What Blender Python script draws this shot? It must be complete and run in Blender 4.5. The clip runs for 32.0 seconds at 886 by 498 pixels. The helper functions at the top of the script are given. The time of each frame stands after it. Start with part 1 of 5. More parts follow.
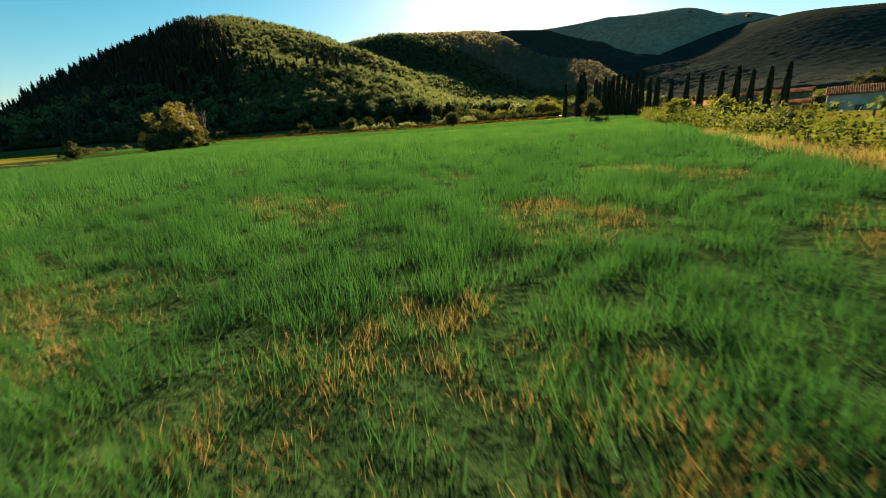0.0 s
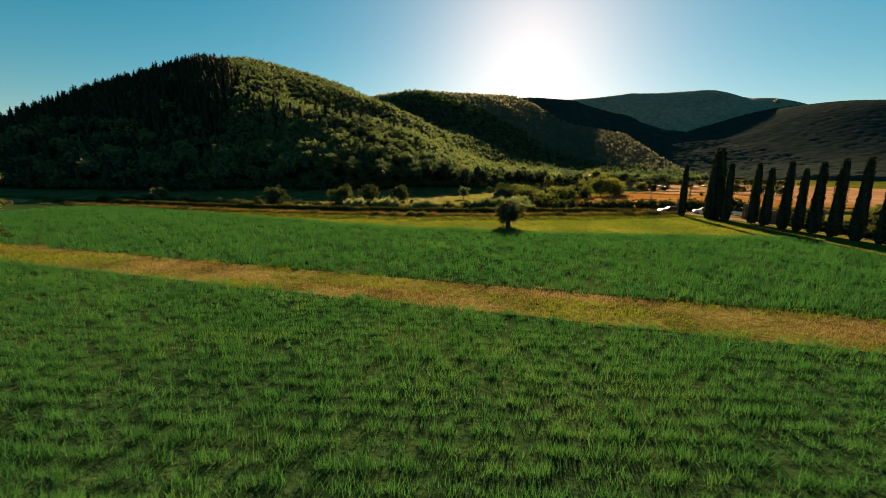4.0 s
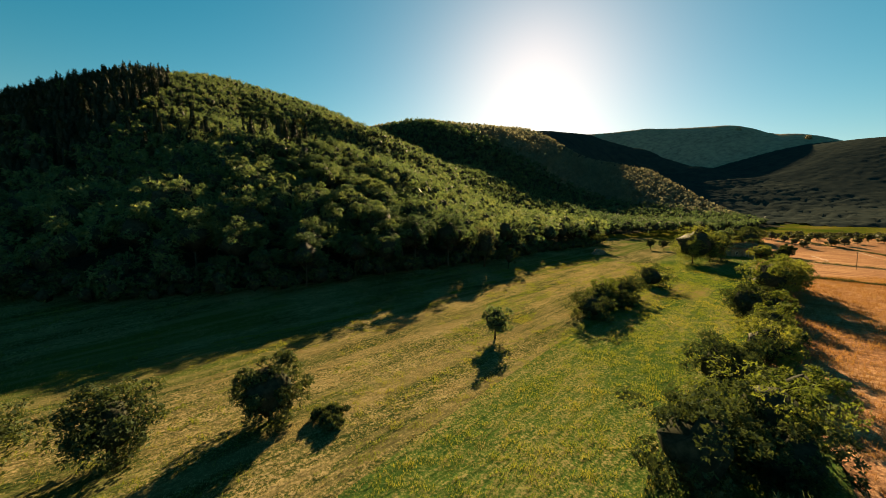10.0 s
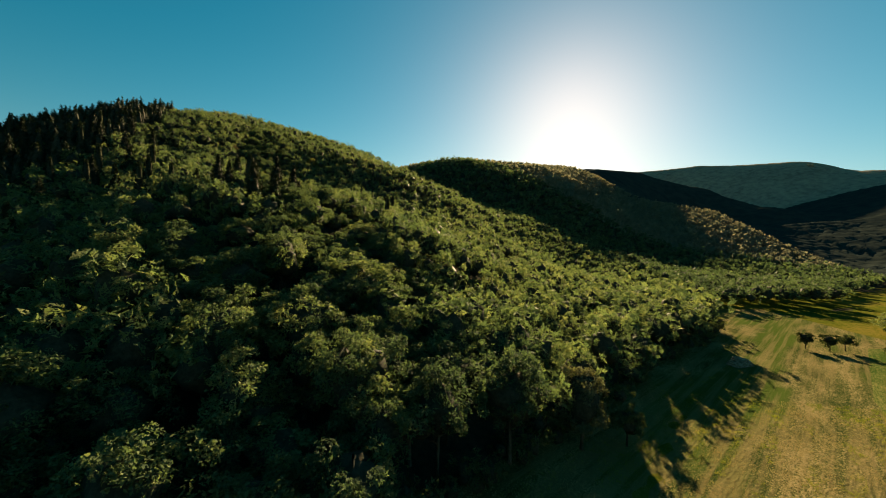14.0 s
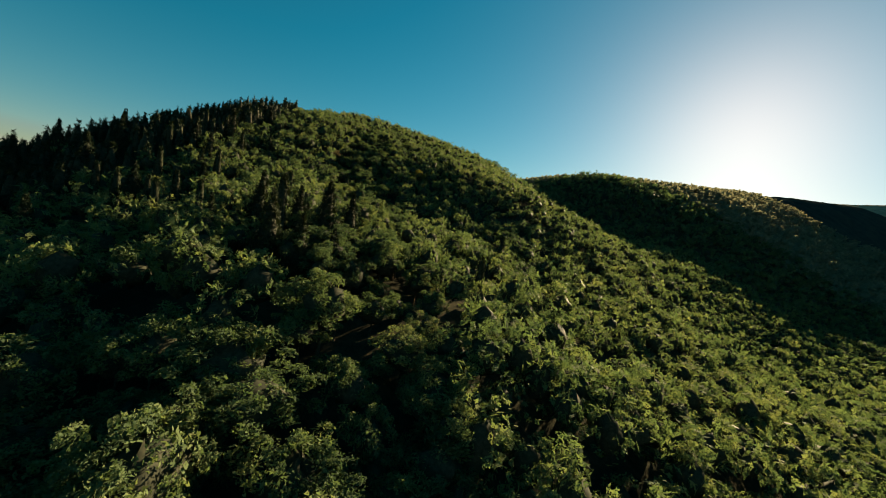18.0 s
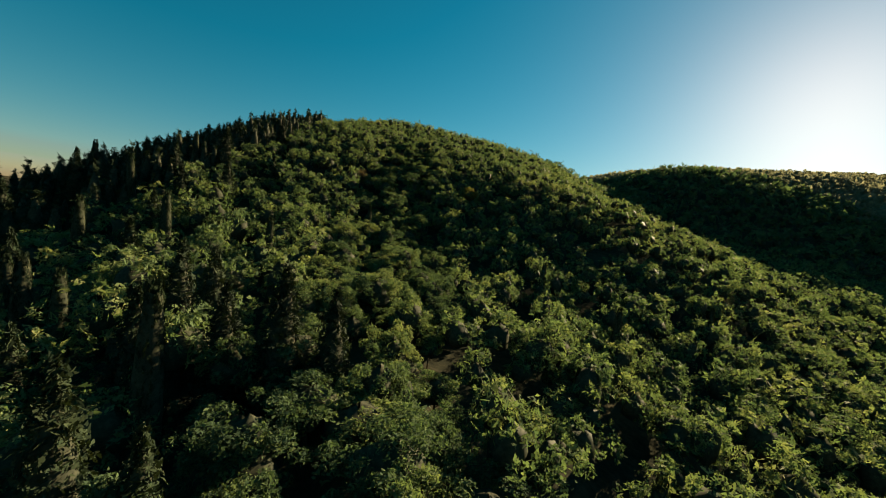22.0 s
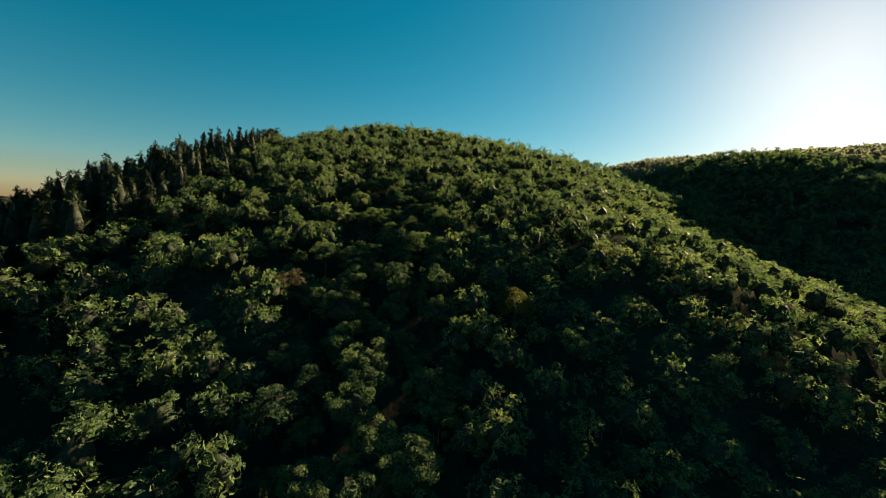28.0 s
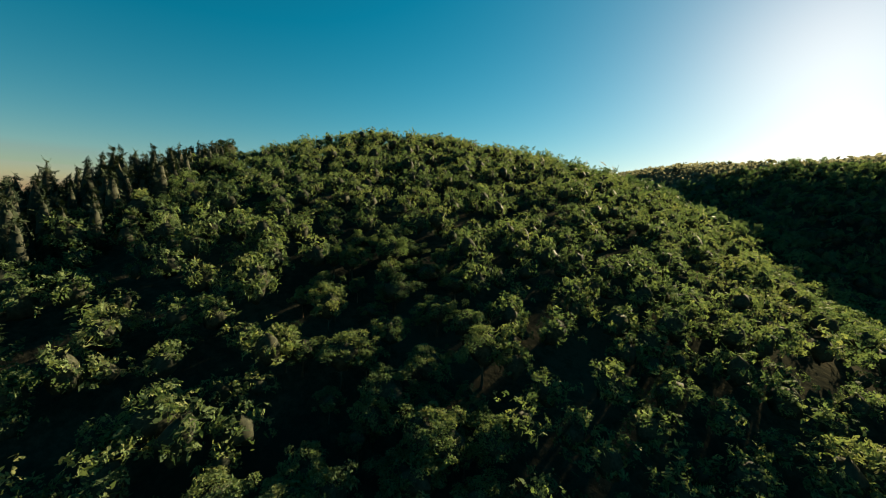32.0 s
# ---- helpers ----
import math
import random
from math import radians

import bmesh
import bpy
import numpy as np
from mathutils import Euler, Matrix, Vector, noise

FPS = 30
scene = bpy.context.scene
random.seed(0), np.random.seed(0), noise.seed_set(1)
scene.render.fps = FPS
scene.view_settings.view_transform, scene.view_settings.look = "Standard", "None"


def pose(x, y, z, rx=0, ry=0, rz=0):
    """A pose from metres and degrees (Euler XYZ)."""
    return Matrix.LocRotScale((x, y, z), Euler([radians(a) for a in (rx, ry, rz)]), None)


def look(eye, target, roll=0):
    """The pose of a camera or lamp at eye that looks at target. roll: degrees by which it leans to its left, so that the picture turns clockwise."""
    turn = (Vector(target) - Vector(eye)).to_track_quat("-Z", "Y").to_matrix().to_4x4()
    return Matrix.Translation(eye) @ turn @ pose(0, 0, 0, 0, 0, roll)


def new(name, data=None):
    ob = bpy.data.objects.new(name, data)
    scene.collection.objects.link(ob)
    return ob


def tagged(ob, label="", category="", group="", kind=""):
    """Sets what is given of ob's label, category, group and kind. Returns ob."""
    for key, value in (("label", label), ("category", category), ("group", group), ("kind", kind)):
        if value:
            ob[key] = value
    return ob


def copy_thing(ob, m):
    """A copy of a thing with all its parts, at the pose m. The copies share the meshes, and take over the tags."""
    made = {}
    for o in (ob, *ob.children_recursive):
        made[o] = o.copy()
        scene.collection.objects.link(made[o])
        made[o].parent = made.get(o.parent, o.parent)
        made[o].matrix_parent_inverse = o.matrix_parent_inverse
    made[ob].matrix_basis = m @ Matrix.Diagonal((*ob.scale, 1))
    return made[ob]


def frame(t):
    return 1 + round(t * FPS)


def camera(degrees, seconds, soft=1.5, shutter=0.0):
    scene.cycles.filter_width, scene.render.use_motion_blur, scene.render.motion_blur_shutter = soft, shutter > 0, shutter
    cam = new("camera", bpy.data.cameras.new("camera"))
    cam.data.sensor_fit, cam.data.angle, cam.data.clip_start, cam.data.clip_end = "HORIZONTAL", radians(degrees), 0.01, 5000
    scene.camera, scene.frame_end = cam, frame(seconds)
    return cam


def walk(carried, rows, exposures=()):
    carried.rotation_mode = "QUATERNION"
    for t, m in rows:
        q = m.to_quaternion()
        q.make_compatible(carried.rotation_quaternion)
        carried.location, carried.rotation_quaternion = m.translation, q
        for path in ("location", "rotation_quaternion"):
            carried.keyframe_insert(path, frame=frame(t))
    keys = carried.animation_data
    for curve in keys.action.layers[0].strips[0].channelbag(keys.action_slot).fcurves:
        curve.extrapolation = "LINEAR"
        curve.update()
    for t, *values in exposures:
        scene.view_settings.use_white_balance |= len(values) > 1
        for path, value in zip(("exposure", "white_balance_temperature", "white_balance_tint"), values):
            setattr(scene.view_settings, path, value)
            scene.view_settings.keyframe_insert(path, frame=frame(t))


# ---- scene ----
cam = camera(98.9, 32.0, soft=0.9, shutter=0.08)
EXPOSURE = 2.1
PATH = [  # seconds, place, then yaw, pitch and roll in degrees
    (0, 0.27, -0.25, 2.45, 1.43, -18.76, -4.17),
    (0.5, -1.81, 7.18, 3.82, 1.01, -14.12, -3.57),
    (1, -2.77, 13.79, 5.18, 0.93, -13.05, -3.28),
    (1.5, -3.48, 21.01, 6.25, 1.16, -13.07, -2.94),
    (2, -3.95, 28.46, 7.02, 1.69, -13.08, -1.28),
    (2.5, -4.16, 35.95, 7.63, 2.11, -13.12, -0.19),
    (3, -4.47, 43.20, 8.02, 2.30, -13.14, 0.18),
    (3.5, -4.87, 50.61, 8.23, 2.57, -12.36, 0.44),
    (5.5, -5.62, 78.41, 9.46, 2.25, -7.88, 0.83),
    (6, -5.86, 86.11, 10.20, 2.30, -8.05, 0.82),
    (6.5, -6.14, 93.83, 11.06, 2.43, -7.94, 0.88),
    (7, -6.40, 101.26, 11.92, 2.52, -7.79, 0.97),
    (7.5, -6.63, 108.81, 12.73, 2.54, -7.76, 1.08),
    (8, -6.82, 116.00, 13.61, 2.58, -7.90, 1.08),
    (8.5, -7.06, 123.30, 14.46, 2.66, -7.94, 1.09),
    (9, -7.43, 130.80, 15.49, 2.73, -7.93, 1.15),
    (9.5, -7.79, 138.21, 16.48, 2.95, -7.51, 1.18),
    (10, -8.28, 145.61, 17.50, 3.44, -6.07, 1.09),
    (10.5, -8.83, 152.94, 18.39, 4.42, -5.39, 1.00),
    (11, -9.42, 159.95, 19.49, 5.26, -4.63, 1.34),
    (11.5, -10.08, 166.92, 20.72, 6.06, -3.12, 1.80),
    (12, -10.77, 173.48, 21.82, 6.70, -1.42, 2.04),
    (12.5, -11.46, 179.79, 23.11, 7.18, -0.53, 2.09),
    (13, -12.28, 185.60, 24.67, 7.57, -0.52, 2.02),
    (13.5, -13.37, 191.29, 26.66, 8.08, -0.71, 1.99),
    (14, -14.40, 196.92, 28.77, 8.89, -0.75, 1.75),
    (14.5, -15.20, 202.48, 30.72, 10.20, -0.92, 1.59),
    (16.5, -18.06, 223.97, 38.94, 18.95, -0.95, 6.44),
    (17, -19.64, 229.11, 40.75, 21.94, -1.44, 8.04),
    (17.5, -21.47, 234.18, 42.44, 24.92, -1.73, 9.35),
    (18, -23.53, 238.99, 43.93, 27.14, -1.91, 9.33),
    (18.5, -25.97, 243.59, 45.17, 28.95, -2.09, 8.83),
    (19, -28.47, 247.91, 46.26, 30.75, -2.18, 8.30),
    (19.5, -31.05, 252.19, 47.45, 32.06, -2.47, 7.95),
    (20, -33.76, 256.42, 48.65, 33.28, -2.53, 7.70),
    (20.5, -36.72, 260.51, 50.03, 34.29, -2.56, 7.37),
    (21, -39.78, 264.34, 51.52, 34.75, -2.68, 7.16),
    (21.5, -42.74, 268.10, 53.28, 34.88, -2.72, 6.64),
    (22, -45.86, 271.92, 55.24, 34.91, -2.84, 6.55),
    (22.5, -49.18, 276.01, 57.45, 34.87, -2.97, 6.64),
    (23, -52.38, 280.10, 59.66, 35.02, -3.09, 6.72),
    (23.5, -55.70, 284.00, 61.83, 35.23, -3.14, 6.76),
    (24, -58.98, 288.06, 63.90, 35.44, -3.32, 6.63),
    (24.5, -62.22, 292.06, 66.05, 35.36, -3.68, 6.12),
    (25, -65.71, 296.16, 68.34, 35.29, -3.94, 5.68),
    (25.5, -69.36, 300.21, 70.59, 35.22, -4.09, 5.36),
    (27.5, -81.91, 316.33, 78.82, 35.46, -5.27, 2.57),
    (28, -85.65, 320.36, 80.69, 35.42, -5.31, 2.53),
    (28.5, -89.51, 324.45, 82.54, 35.52, -5.36, 2.50),
    (29, -93.27, 328.42, 84.39, 35.57, -5.47, 2.37),
    (29.5, -96.94, 332.33, 86.21, 35.46, -5.68, 2.21),
    (30, -100.44, 336.04, 87.92, 35.39, -5.90, 2.28),
    (30.5, -103.93, 339.65, 89.61, 35.33, -6.11, 2.29),
    (31, -107.32, 343.46, 91.30, 35.27, -6.08, 2.43),
    (31.5, -110.69, 347.16, 92.95, 35.17, -6.12, 2.56),
    (32, -114.11, 350.87, 94.66, 35.12, -6.20, 2.67),
]
walk(cam, [(t, pose(x, y, z, 90 + pitch, 0, yaw) @ pose(0, 0, 0, 0, 0, roll)) for t, x, y, z, yaw, pitch, roll in PATH],
     [(0.0, EXPOSURE + 0.65, 7700, 23), (1.5, EXPOSURE + 0.35, 7600, 20), (3.5, EXPOSURE + 0.08, 7600, 20), (6.0, EXPOSURE + 0.25, 8000, 21), (8.0, EXPOSURE + 0.3, 8000, 21), (10.0, EXPOSURE + 0.2, 8000, 20), (12.0, EXPOSURE + 0.2, 8000, 18), (16.0, EXPOSURE + 0.02, 7600, 15), (20.0, EXPOSURE - 0.05, 7200, 11), (25.0, EXPOSURE - 0.02, 7000, 10), (32.0, EXPOSURE, 6800, 9)])

# ---------------- world, sun, exposure ----------------
SUN_AZ, SUN_EL = radians(9.6), radians(19.3)
SUN_DIR = Vector((math.sin(SUN_AZ) * math.cos(SUN_EL), math.cos(SUN_AZ) * math.cos(SUN_EL), math.sin(SUN_EL)))
world = bpy.data.worlds.new("sky")
world.use_nodes = True
scene.world = world
wn, wl = world.node_tree.nodes, world.node_tree.links
wn.clear()
sky = wn.new("ShaderNodeTexSky")
sky.sky_type, sky.sun_disc = "NISHITA", False
sky.sun_elevation, sky.sun_rotation = SUN_EL, SUN_AZ
sky.air_density, sky.dust_density, sky.ozone_density = 1.0, 0.32, 2.7
tint = wn.new("ShaderNodeHueSaturation")
tint.inputs["Hue"].default_value = 0.465
tint.inputs["Saturation"].default_value = 1.5
tint.inputs["Value"].default_value = 0.42
background = wn.new("ShaderNodeBackground")
background.inputs["Strength"].default_value = 0.05
world_out = wn.new("ShaderNodeOutputWorld")
wl.new(sky.outputs["Color"], tint.inputs["Color"])
wl.new(tint.outputs["Color"], background.inputs["Color"])
wl.new(background.outputs["Background"], world_out.inputs["Surface"])
sun_lamp = bpy.data.lights.new("sun", "SUN")
sun_lamp.energy, sun_lamp.angle, sun_lamp.color = 5.0, radians(0.5), (1.0, 0.82, 0.52)
sun = new("sun", sun_lamp)
sun.matrix_world = look((0, 0, 0), tuple(-SUN_DIR))
sun.location = (60, 300, 250)
scene.view_settings.exposure = EXPOSURE


# ---------------- materials ----------------
def node_kit(name):
    m = bpy.data.materials.new(name)
    m.use_nodes = True
    m.node_tree.nodes.clear()
    return m, m.node_tree


def add(nt, kind, **values):
    n = nt.nodes.new("ShaderNode" + kind)
    for key, value in values.items():
        if key in ("operation", "blend_type", "data_type", "noise_dimensions", "feature", "wave_type", "bands_direction"):
            if key == "operation":
                n.operation = value
            elif key == "blend_type":
                n.blend_type = value
            elif key == "data_type":
                n.data_type = value
            elif key == "feature":
                n.feature = value
            elif key == "bands_direction":
                n.bands_direction = value
        else:
            n.inputs[key.replace("_", " ")].default_value = value
    return n


def noise_at(nt, vector, scale, detail=3.0, rough=0.55):
    n = add(nt, "TexNoise", Scale=scale, Detail=detail, Roughness=rough)
    nt.links.new(vector, n.inputs["Vector"])
    return n.outputs["Fac"]


def ramp(nt, fac, stops):
    r = nt.nodes.new("ShaderNodeValToRGB")
    while len(r.color_ramp.elements) < len(stops):
        r.color_ramp.elements.new(0.5)
    for e, (at, colour) in zip(r.color_ramp.elements, stops):
        e.position, e.color = at, (*colour, 1)
    nt.links.new(fac, r.inputs["Fac"])
    return r.outputs["Color"]


def math_node(nt, op, a, b):
    n = nt.nodes.new("ShaderNodeMath")
    n.operation = op
    for socket, v in zip(n.inputs, (a, b)):
        if isinstance(v, (int, float)):
            socket.default_value = v
        else:
            nt.links.new(v, socket)
    return n.outputs[0]


def mix_colour(nt, fac, a, b, blend="MIX"):
    n = nt.nodes.new("ShaderNodeMix")
    n.data_type, n.blend_type = "RGBA", blend
    for socket, v in ((n.inputs["Factor"], fac), (n.inputs["A"], a), (n.inputs["B"], b)):
        if isinstance(v, (int, float)):
            socket.default_value = v
        elif isinstance(v, tuple):
            socket.default_value = (*v, 1)
        else:
            nt.links.new(v, socket)
    return n.outputs["Result"]


def soil(name, stops, scale=0.05, fine=1.2, rough=0.9, bump=0.5, reach=0.3, patches=None, stretch=(1, 1, 1), turn=0.0, stripes=None, speck=0.25, contrast=2.3):
    """A rough ground-like surface: a broad drift of colours, a finer grain, optional second patches, and relief."""
    m, nt = node_kit(name)
    geo = nt.nodes.new("ShaderNodeNewGeometry")
    mapped = nt.nodes.new("ShaderNodeMapping")
    mapped.inputs["Scale"].default_value = stretch
    turned = nt.nodes.new("ShaderNodeMapping")
    turned.inputs["Rotation"].default_value = (0, 0, radians(turn))
    nt.links.new(geo.outputs["Position"], turned.inputs["Vector"])
    nt.links.new(turned.outputs["Vector"], mapped.inputs["Vector"])
    where = mapped.outputs["Vector"]
    broad = noise_at(nt, where, scale, 4)
    grain = noise_at(nt, where, fine, 5, 0.65)
    both = math_node(nt, "ADD", math_node(nt, "MULTIPLY", broad, 0.6), math_node(nt, "MULTIPLY", grain, 0.4))
    both = math_node(nt, "ADD", math_node(nt, "MULTIPLY", math_node(nt, "SUBTRACT", both, 0.5), contrast), 0.5)
    crumbs = noise_at(nt, turned.outputs["Vector"], fine * 3.2, 2, 0.7)
    both = math_node(nt, "ADD", both, math_node(nt, "MULTIPLY", math_node(nt, "SUBTRACT", crumbs, 0.5), speck * 2.0))
    colour = ramp(nt, both, stops)
    if patches:
        at, tint_colour, size = patches
        spot = noise_at(nt, where, size, 3, 0.6)
        mask = ramp(nt, spot, [(at, (0, 0, 0)), (at + 0.1, (1, 1, 1))])
        colour = mix_colour(nt, mask, colour, tint_colour)
    if stripes:
        across, tint_colour, share = stripes
        lane = nt.nodes.new("ShaderNodeMapping")
        lane.inputs["Scale"].default_value = (across, across * 0.03, 0)
        nt.links.new(turned.outputs["Vector"], lane.inputs["Vector"])
        streak = noise_at(nt, lane.outputs["Vector"], 1.0, 3, 0.7)
        mask = ramp(nt, streak, [(0.46, (0, 0, 0)), (0.58, (share, share, share))])
        colour = mix_colour(nt, mask, colour, tint_colour)
    bsdf = add(nt, "BsdfPrincipled", Roughness=rough)
    bsdf.inputs["Specular IOR Level"].default_value = 0.0
    nt.links.new(colour, bsdf.inputs["Base Color"])
    bumped = add(nt, "Bump", Strength=bump, Distance=reach)
    nt.links.new(grain, bumped.inputs["Height"])
    nt.links.new(bumped.outputs["Normal"], bsdf.inputs["Normal"])
    out = nt.nodes.new("ShaderNodeOutputMaterial")
    nt.links.new(bsdf.outputs["BSDF"], out.inputs["Surface"])
    return m


LEAFY = set()


def foliage(name, stops, glow=0.4, rough=0.8, scale=0.16, warm=(1.15, 1.1, 0.5), broad_mix=0.35, cut=0.0, gloss=0.0):
    """Leaves: colour by stand, by plant and by leaf; light shines through them."""
    m, nt = node_kit(name)
    if cut:
        LEAFY.add(name)
    geo = nt.nodes.new("ShaderNodeNewGeometry")
    info = nt.nodes.new("ShaderNodeObjectInfo")
    stand = noise_at(nt, geo.outputs["Position"], scale, 2)
    leaf = geo.outputs["Random Per Island"]
    fac = math_node(nt, "ADD", math_node(nt, "MULTIPLY", stand, 0.9), math_node(nt, "MULTIPLY", leaf, 0.28))
    fac = math_node(nt, "ADD", fac, math_node(nt, "MULTIPLY", math_node(nt, "SUBTRACT", info.outputs["Random"], 0.5), 0.28))
    broad = noise_at(nt, geo.outputs["Position"], scale * 0.22, 2)
    fac = math_node(nt, "ADD", fac, math_node(nt, "MULTIPLY", math_node(nt, "SUBTRACT", broad, 0.5), broad_mix))
    fac = math_node(nt, "SUBTRACT", fac, 0.1)
    colour = ramp(nt, fac, stops)
    if cut:  # twig-brown heart, coloured dark to stand for the shade inside the crown
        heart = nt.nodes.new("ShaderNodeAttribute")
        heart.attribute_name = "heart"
        heart_shade = ramp(nt, noise_at(nt, geo.outputs["Position"], 2.2, 4, 0.7), [(0.35, (0.018, 0.022, 0.016)), (0.65, (0.046, 0.048, 0.032))])
        colour = mix_colour(nt, heart.outputs["Fac"], colour, heart_shade)
    bsdf = add(nt, "BsdfPrincipled", Roughness=rough)
    bsdf.inputs["Specular IOR Level"].default_value = gloss
    nt.links.new(colour, bsdf.inputs["Base Color"])
    through_leaf = nt.nodes.new("ShaderNodeBsdfTranslucent")
    nt.links.new(mix_colour(nt, 1.0, colour, warm, "MULTIPLY"), through_leaf.inputs["Color"])
    mixed = nt.nodes.new("ShaderNodeMixShader")
    mixed.inputs[0].default_value = glow
    nt.links.new(bsdf.outputs["BSDF"], mixed.inputs[1])
    nt.links.new(through_leaf.outputs["BSDF"], mixed.inputs[2])
    out = nt.nodes.new("ShaderNodeOutputMaterial")
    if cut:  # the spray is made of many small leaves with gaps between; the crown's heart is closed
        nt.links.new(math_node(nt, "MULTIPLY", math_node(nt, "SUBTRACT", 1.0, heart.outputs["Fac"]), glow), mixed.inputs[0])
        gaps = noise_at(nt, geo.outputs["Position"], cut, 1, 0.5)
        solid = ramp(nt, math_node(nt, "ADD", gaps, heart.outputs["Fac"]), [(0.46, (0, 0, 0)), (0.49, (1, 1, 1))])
        clear = nt.nodes.new("ShaderNodeBsdfTransparent")
        holed = nt.nodes.new("ShaderNodeMixShader")
        nt.links.new(solid, holed.inputs[0])
        nt.links.new(clear.outputs["BSDF"], holed.inputs[1])
        nt.links.new(mixed.outputs["Shader"], holed.inputs[2])
        mixed = holed
    nt.links.new(mixed.outputs["Shader"], out.inputs["Surface"])
    return m


OAK = foliage("oak_leaves", [(0.2, (0.037, 0.061, 0.037)), (0.42, (0.064, 0.096, 0.049)), (0.6, (0.099, 0.135, 0.06)), (0.84, (0.172, 0.184, 0.08))], 0.38, 0.7, warm=(1.08, 1.15, 0.72), cut=5.0, gloss=0.02)
# paler than oak leaves: haze over the shaded shoulder is put into the colour
OAK_MID_HAZE = foliage("hazed_hill_wood_leaves", [(0.25, (0.12, 0.124, 0.096)), (0.5, (0.165, 0.165, 0.122)), (0.75, (0.21, 0.203, 0.142))], 0.45, scale=0.06, warm=(1.1, 1.08, 0.8))
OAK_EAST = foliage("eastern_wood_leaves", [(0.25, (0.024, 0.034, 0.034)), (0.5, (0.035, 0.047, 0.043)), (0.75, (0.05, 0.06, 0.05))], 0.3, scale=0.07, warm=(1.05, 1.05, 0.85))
# paler still, with the haze of distance mixed into the leaf colour
OAK_FAR_HAZE = foliage("hazed_far_wood_leaves", [(0.25, (0.17, 0.15, 0.11)), (0.5, (0.265, 0.24, 0.18)), (0.75, (0.37, 0.33, 0.23))], 0.3, scale=0.09, warm=(1.1, 1.05, 0.8))
PINE = foliage("pine_needles", [(0.25, (0.0085, 0.015, 0.0095)), (0.55, (0.0145, 0.024, 0.0135)), (0.8, (0.026, 0.036, 0.018))], 0.12, cut=6.0, gloss=0.06)
CYPRESS = foliage("cypress_scales", [(0.25, (0.0085, 0.0135, 0.0085)), (0.55, (0.0145, 0.022, 0.012)), (0.8, (0.026, 0.034, 0.016))], 0.1, cut=9.0)
OLIVE = foliage("olive_leaves", [(0.2, (0.0323, 0.043, 0.0202)), (0.5, (0.061, 0.0718, 0.0323)), (0.8, (0.108, 0.115, 0.0574))], 0.3, cut=7.0, gloss=0.15)
POPLAR = foliage("pale_leaves", [(0.2, (0.055, 0.062, 0.02)), (0.5, (0.1, 0.105, 0.034)), (0.8, (0.16, 0.155, 0.055))], 0.35, cut=4.0, gloss=0.05)
BUSH = foliage("bush_leaves", [(0.2, (0.024, 0.038, 0.021)), (0.5, (0.046, 0.066, 0.031)), (0.8, (0.086, 0.105, 0.046))], 0.24, cut=6.0)
REED = foliage("reed_leaves", [(0.2, (0.085, 0.12, 0.058)), (0.5, (0.145, 0.18, 0.085)), (0.8, (0.25, 0.275, 0.15))], 0.42, scale=0.4, gloss=0.08, rough=0.6, warm=(1.12, 1.12, 0.7))
DRYLEAF = foliage("dry_brown_leaves", [(0.2, (0.05, 0.045, 0.035)), (0.5, (0.085, 0.07, 0.052)), (0.8, (0.13, 0.105, 0.075))], 0.3, cut=8.0)
VINE = foliage("vine_leaves", [(0.2, (0.05, 0.076, 0.024)), (0.5, (0.096, 0.126, 0.036)), (0.8, (0.172, 0.182, 0.056))], 0.38, cut=6.0, gloss=0.02)
SILVER = foliage("silvery_leaves", [(0.2, (0.066, 0.076, 0.046)), (0.5, (0.115, 0.125, 0.076)), (0.8, (0.19, 0.195, 0.125))], 0.3, cut=5.0, gloss=0.06)
WHEAT = foliage("green_wheat_blades", [(0.2, (0.0135, 0.058, 0.026)), (0.5, (0.024, 0.088, 0.034)), (0.76, (0.04, 0.112, 0.04)), (1.08, (0.11, 0.138, 0.052))], 0.4, scale=0.3, warm=(1.08, 1.2, 0.6), broad_mix=0.3)
MEADOW_BLADE = foliage("meadow_blades", [(0.2, (0.044, 0.08, 0.016)), (0.5, (0.094, 0.128, 0.026)), (0.8, (0.18, 0.172, 0.05))], 0.52, scale=0.12, warm=(1.2, 1.12, 0.5))
BANK_BLADE = foliage("bank_blades", [(0.2, (0.018, 0.03, 0.01)), (0.5, (0.038, 0.05, 0.015)), (0.8, (0.095, 0.085, 0.03))], 0.2, scale=0.3)
VERGE_BLADE = foliage("golden_verge_blades", [(0.2, (0.062, 0.042, 0.016)), (0.5, (0.118, 0.076, 0.029)), (0.8, (0.2, 0.138, 0.062))], 0.33, scale=0.5)
DRY_BLADE = foliage("dry_grass_blades", [(0.2, (0.13, 0.098, 0.046)), (0.5, (0.2, 0.154, 0.078)), (0.8, (0.295, 0.243, 0.138))], 0.38, scale=0.2, warm=(1.1, 1.05, 0.65))
GRAIN_BLADE = foliage("ripe_grain_ears", [(0.2, (0.14, 0.068, 0.034)), (0.5, (0.225, 0.115, 0.056)), (0.8, (0.3, 0.18, 0.095))], 0.35, scale=0.1)
GROUND = soil("open_ground", [(0.3, (0.0269, 0.0449, 0.00673)), (0.5, (0.0583, 0.0673, 0.00986)), (0.7, (0.107, 0.0898, 0.0202))], 0.02, 0.6)
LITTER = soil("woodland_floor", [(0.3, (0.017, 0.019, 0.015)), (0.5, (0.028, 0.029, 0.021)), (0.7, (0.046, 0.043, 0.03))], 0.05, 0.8)
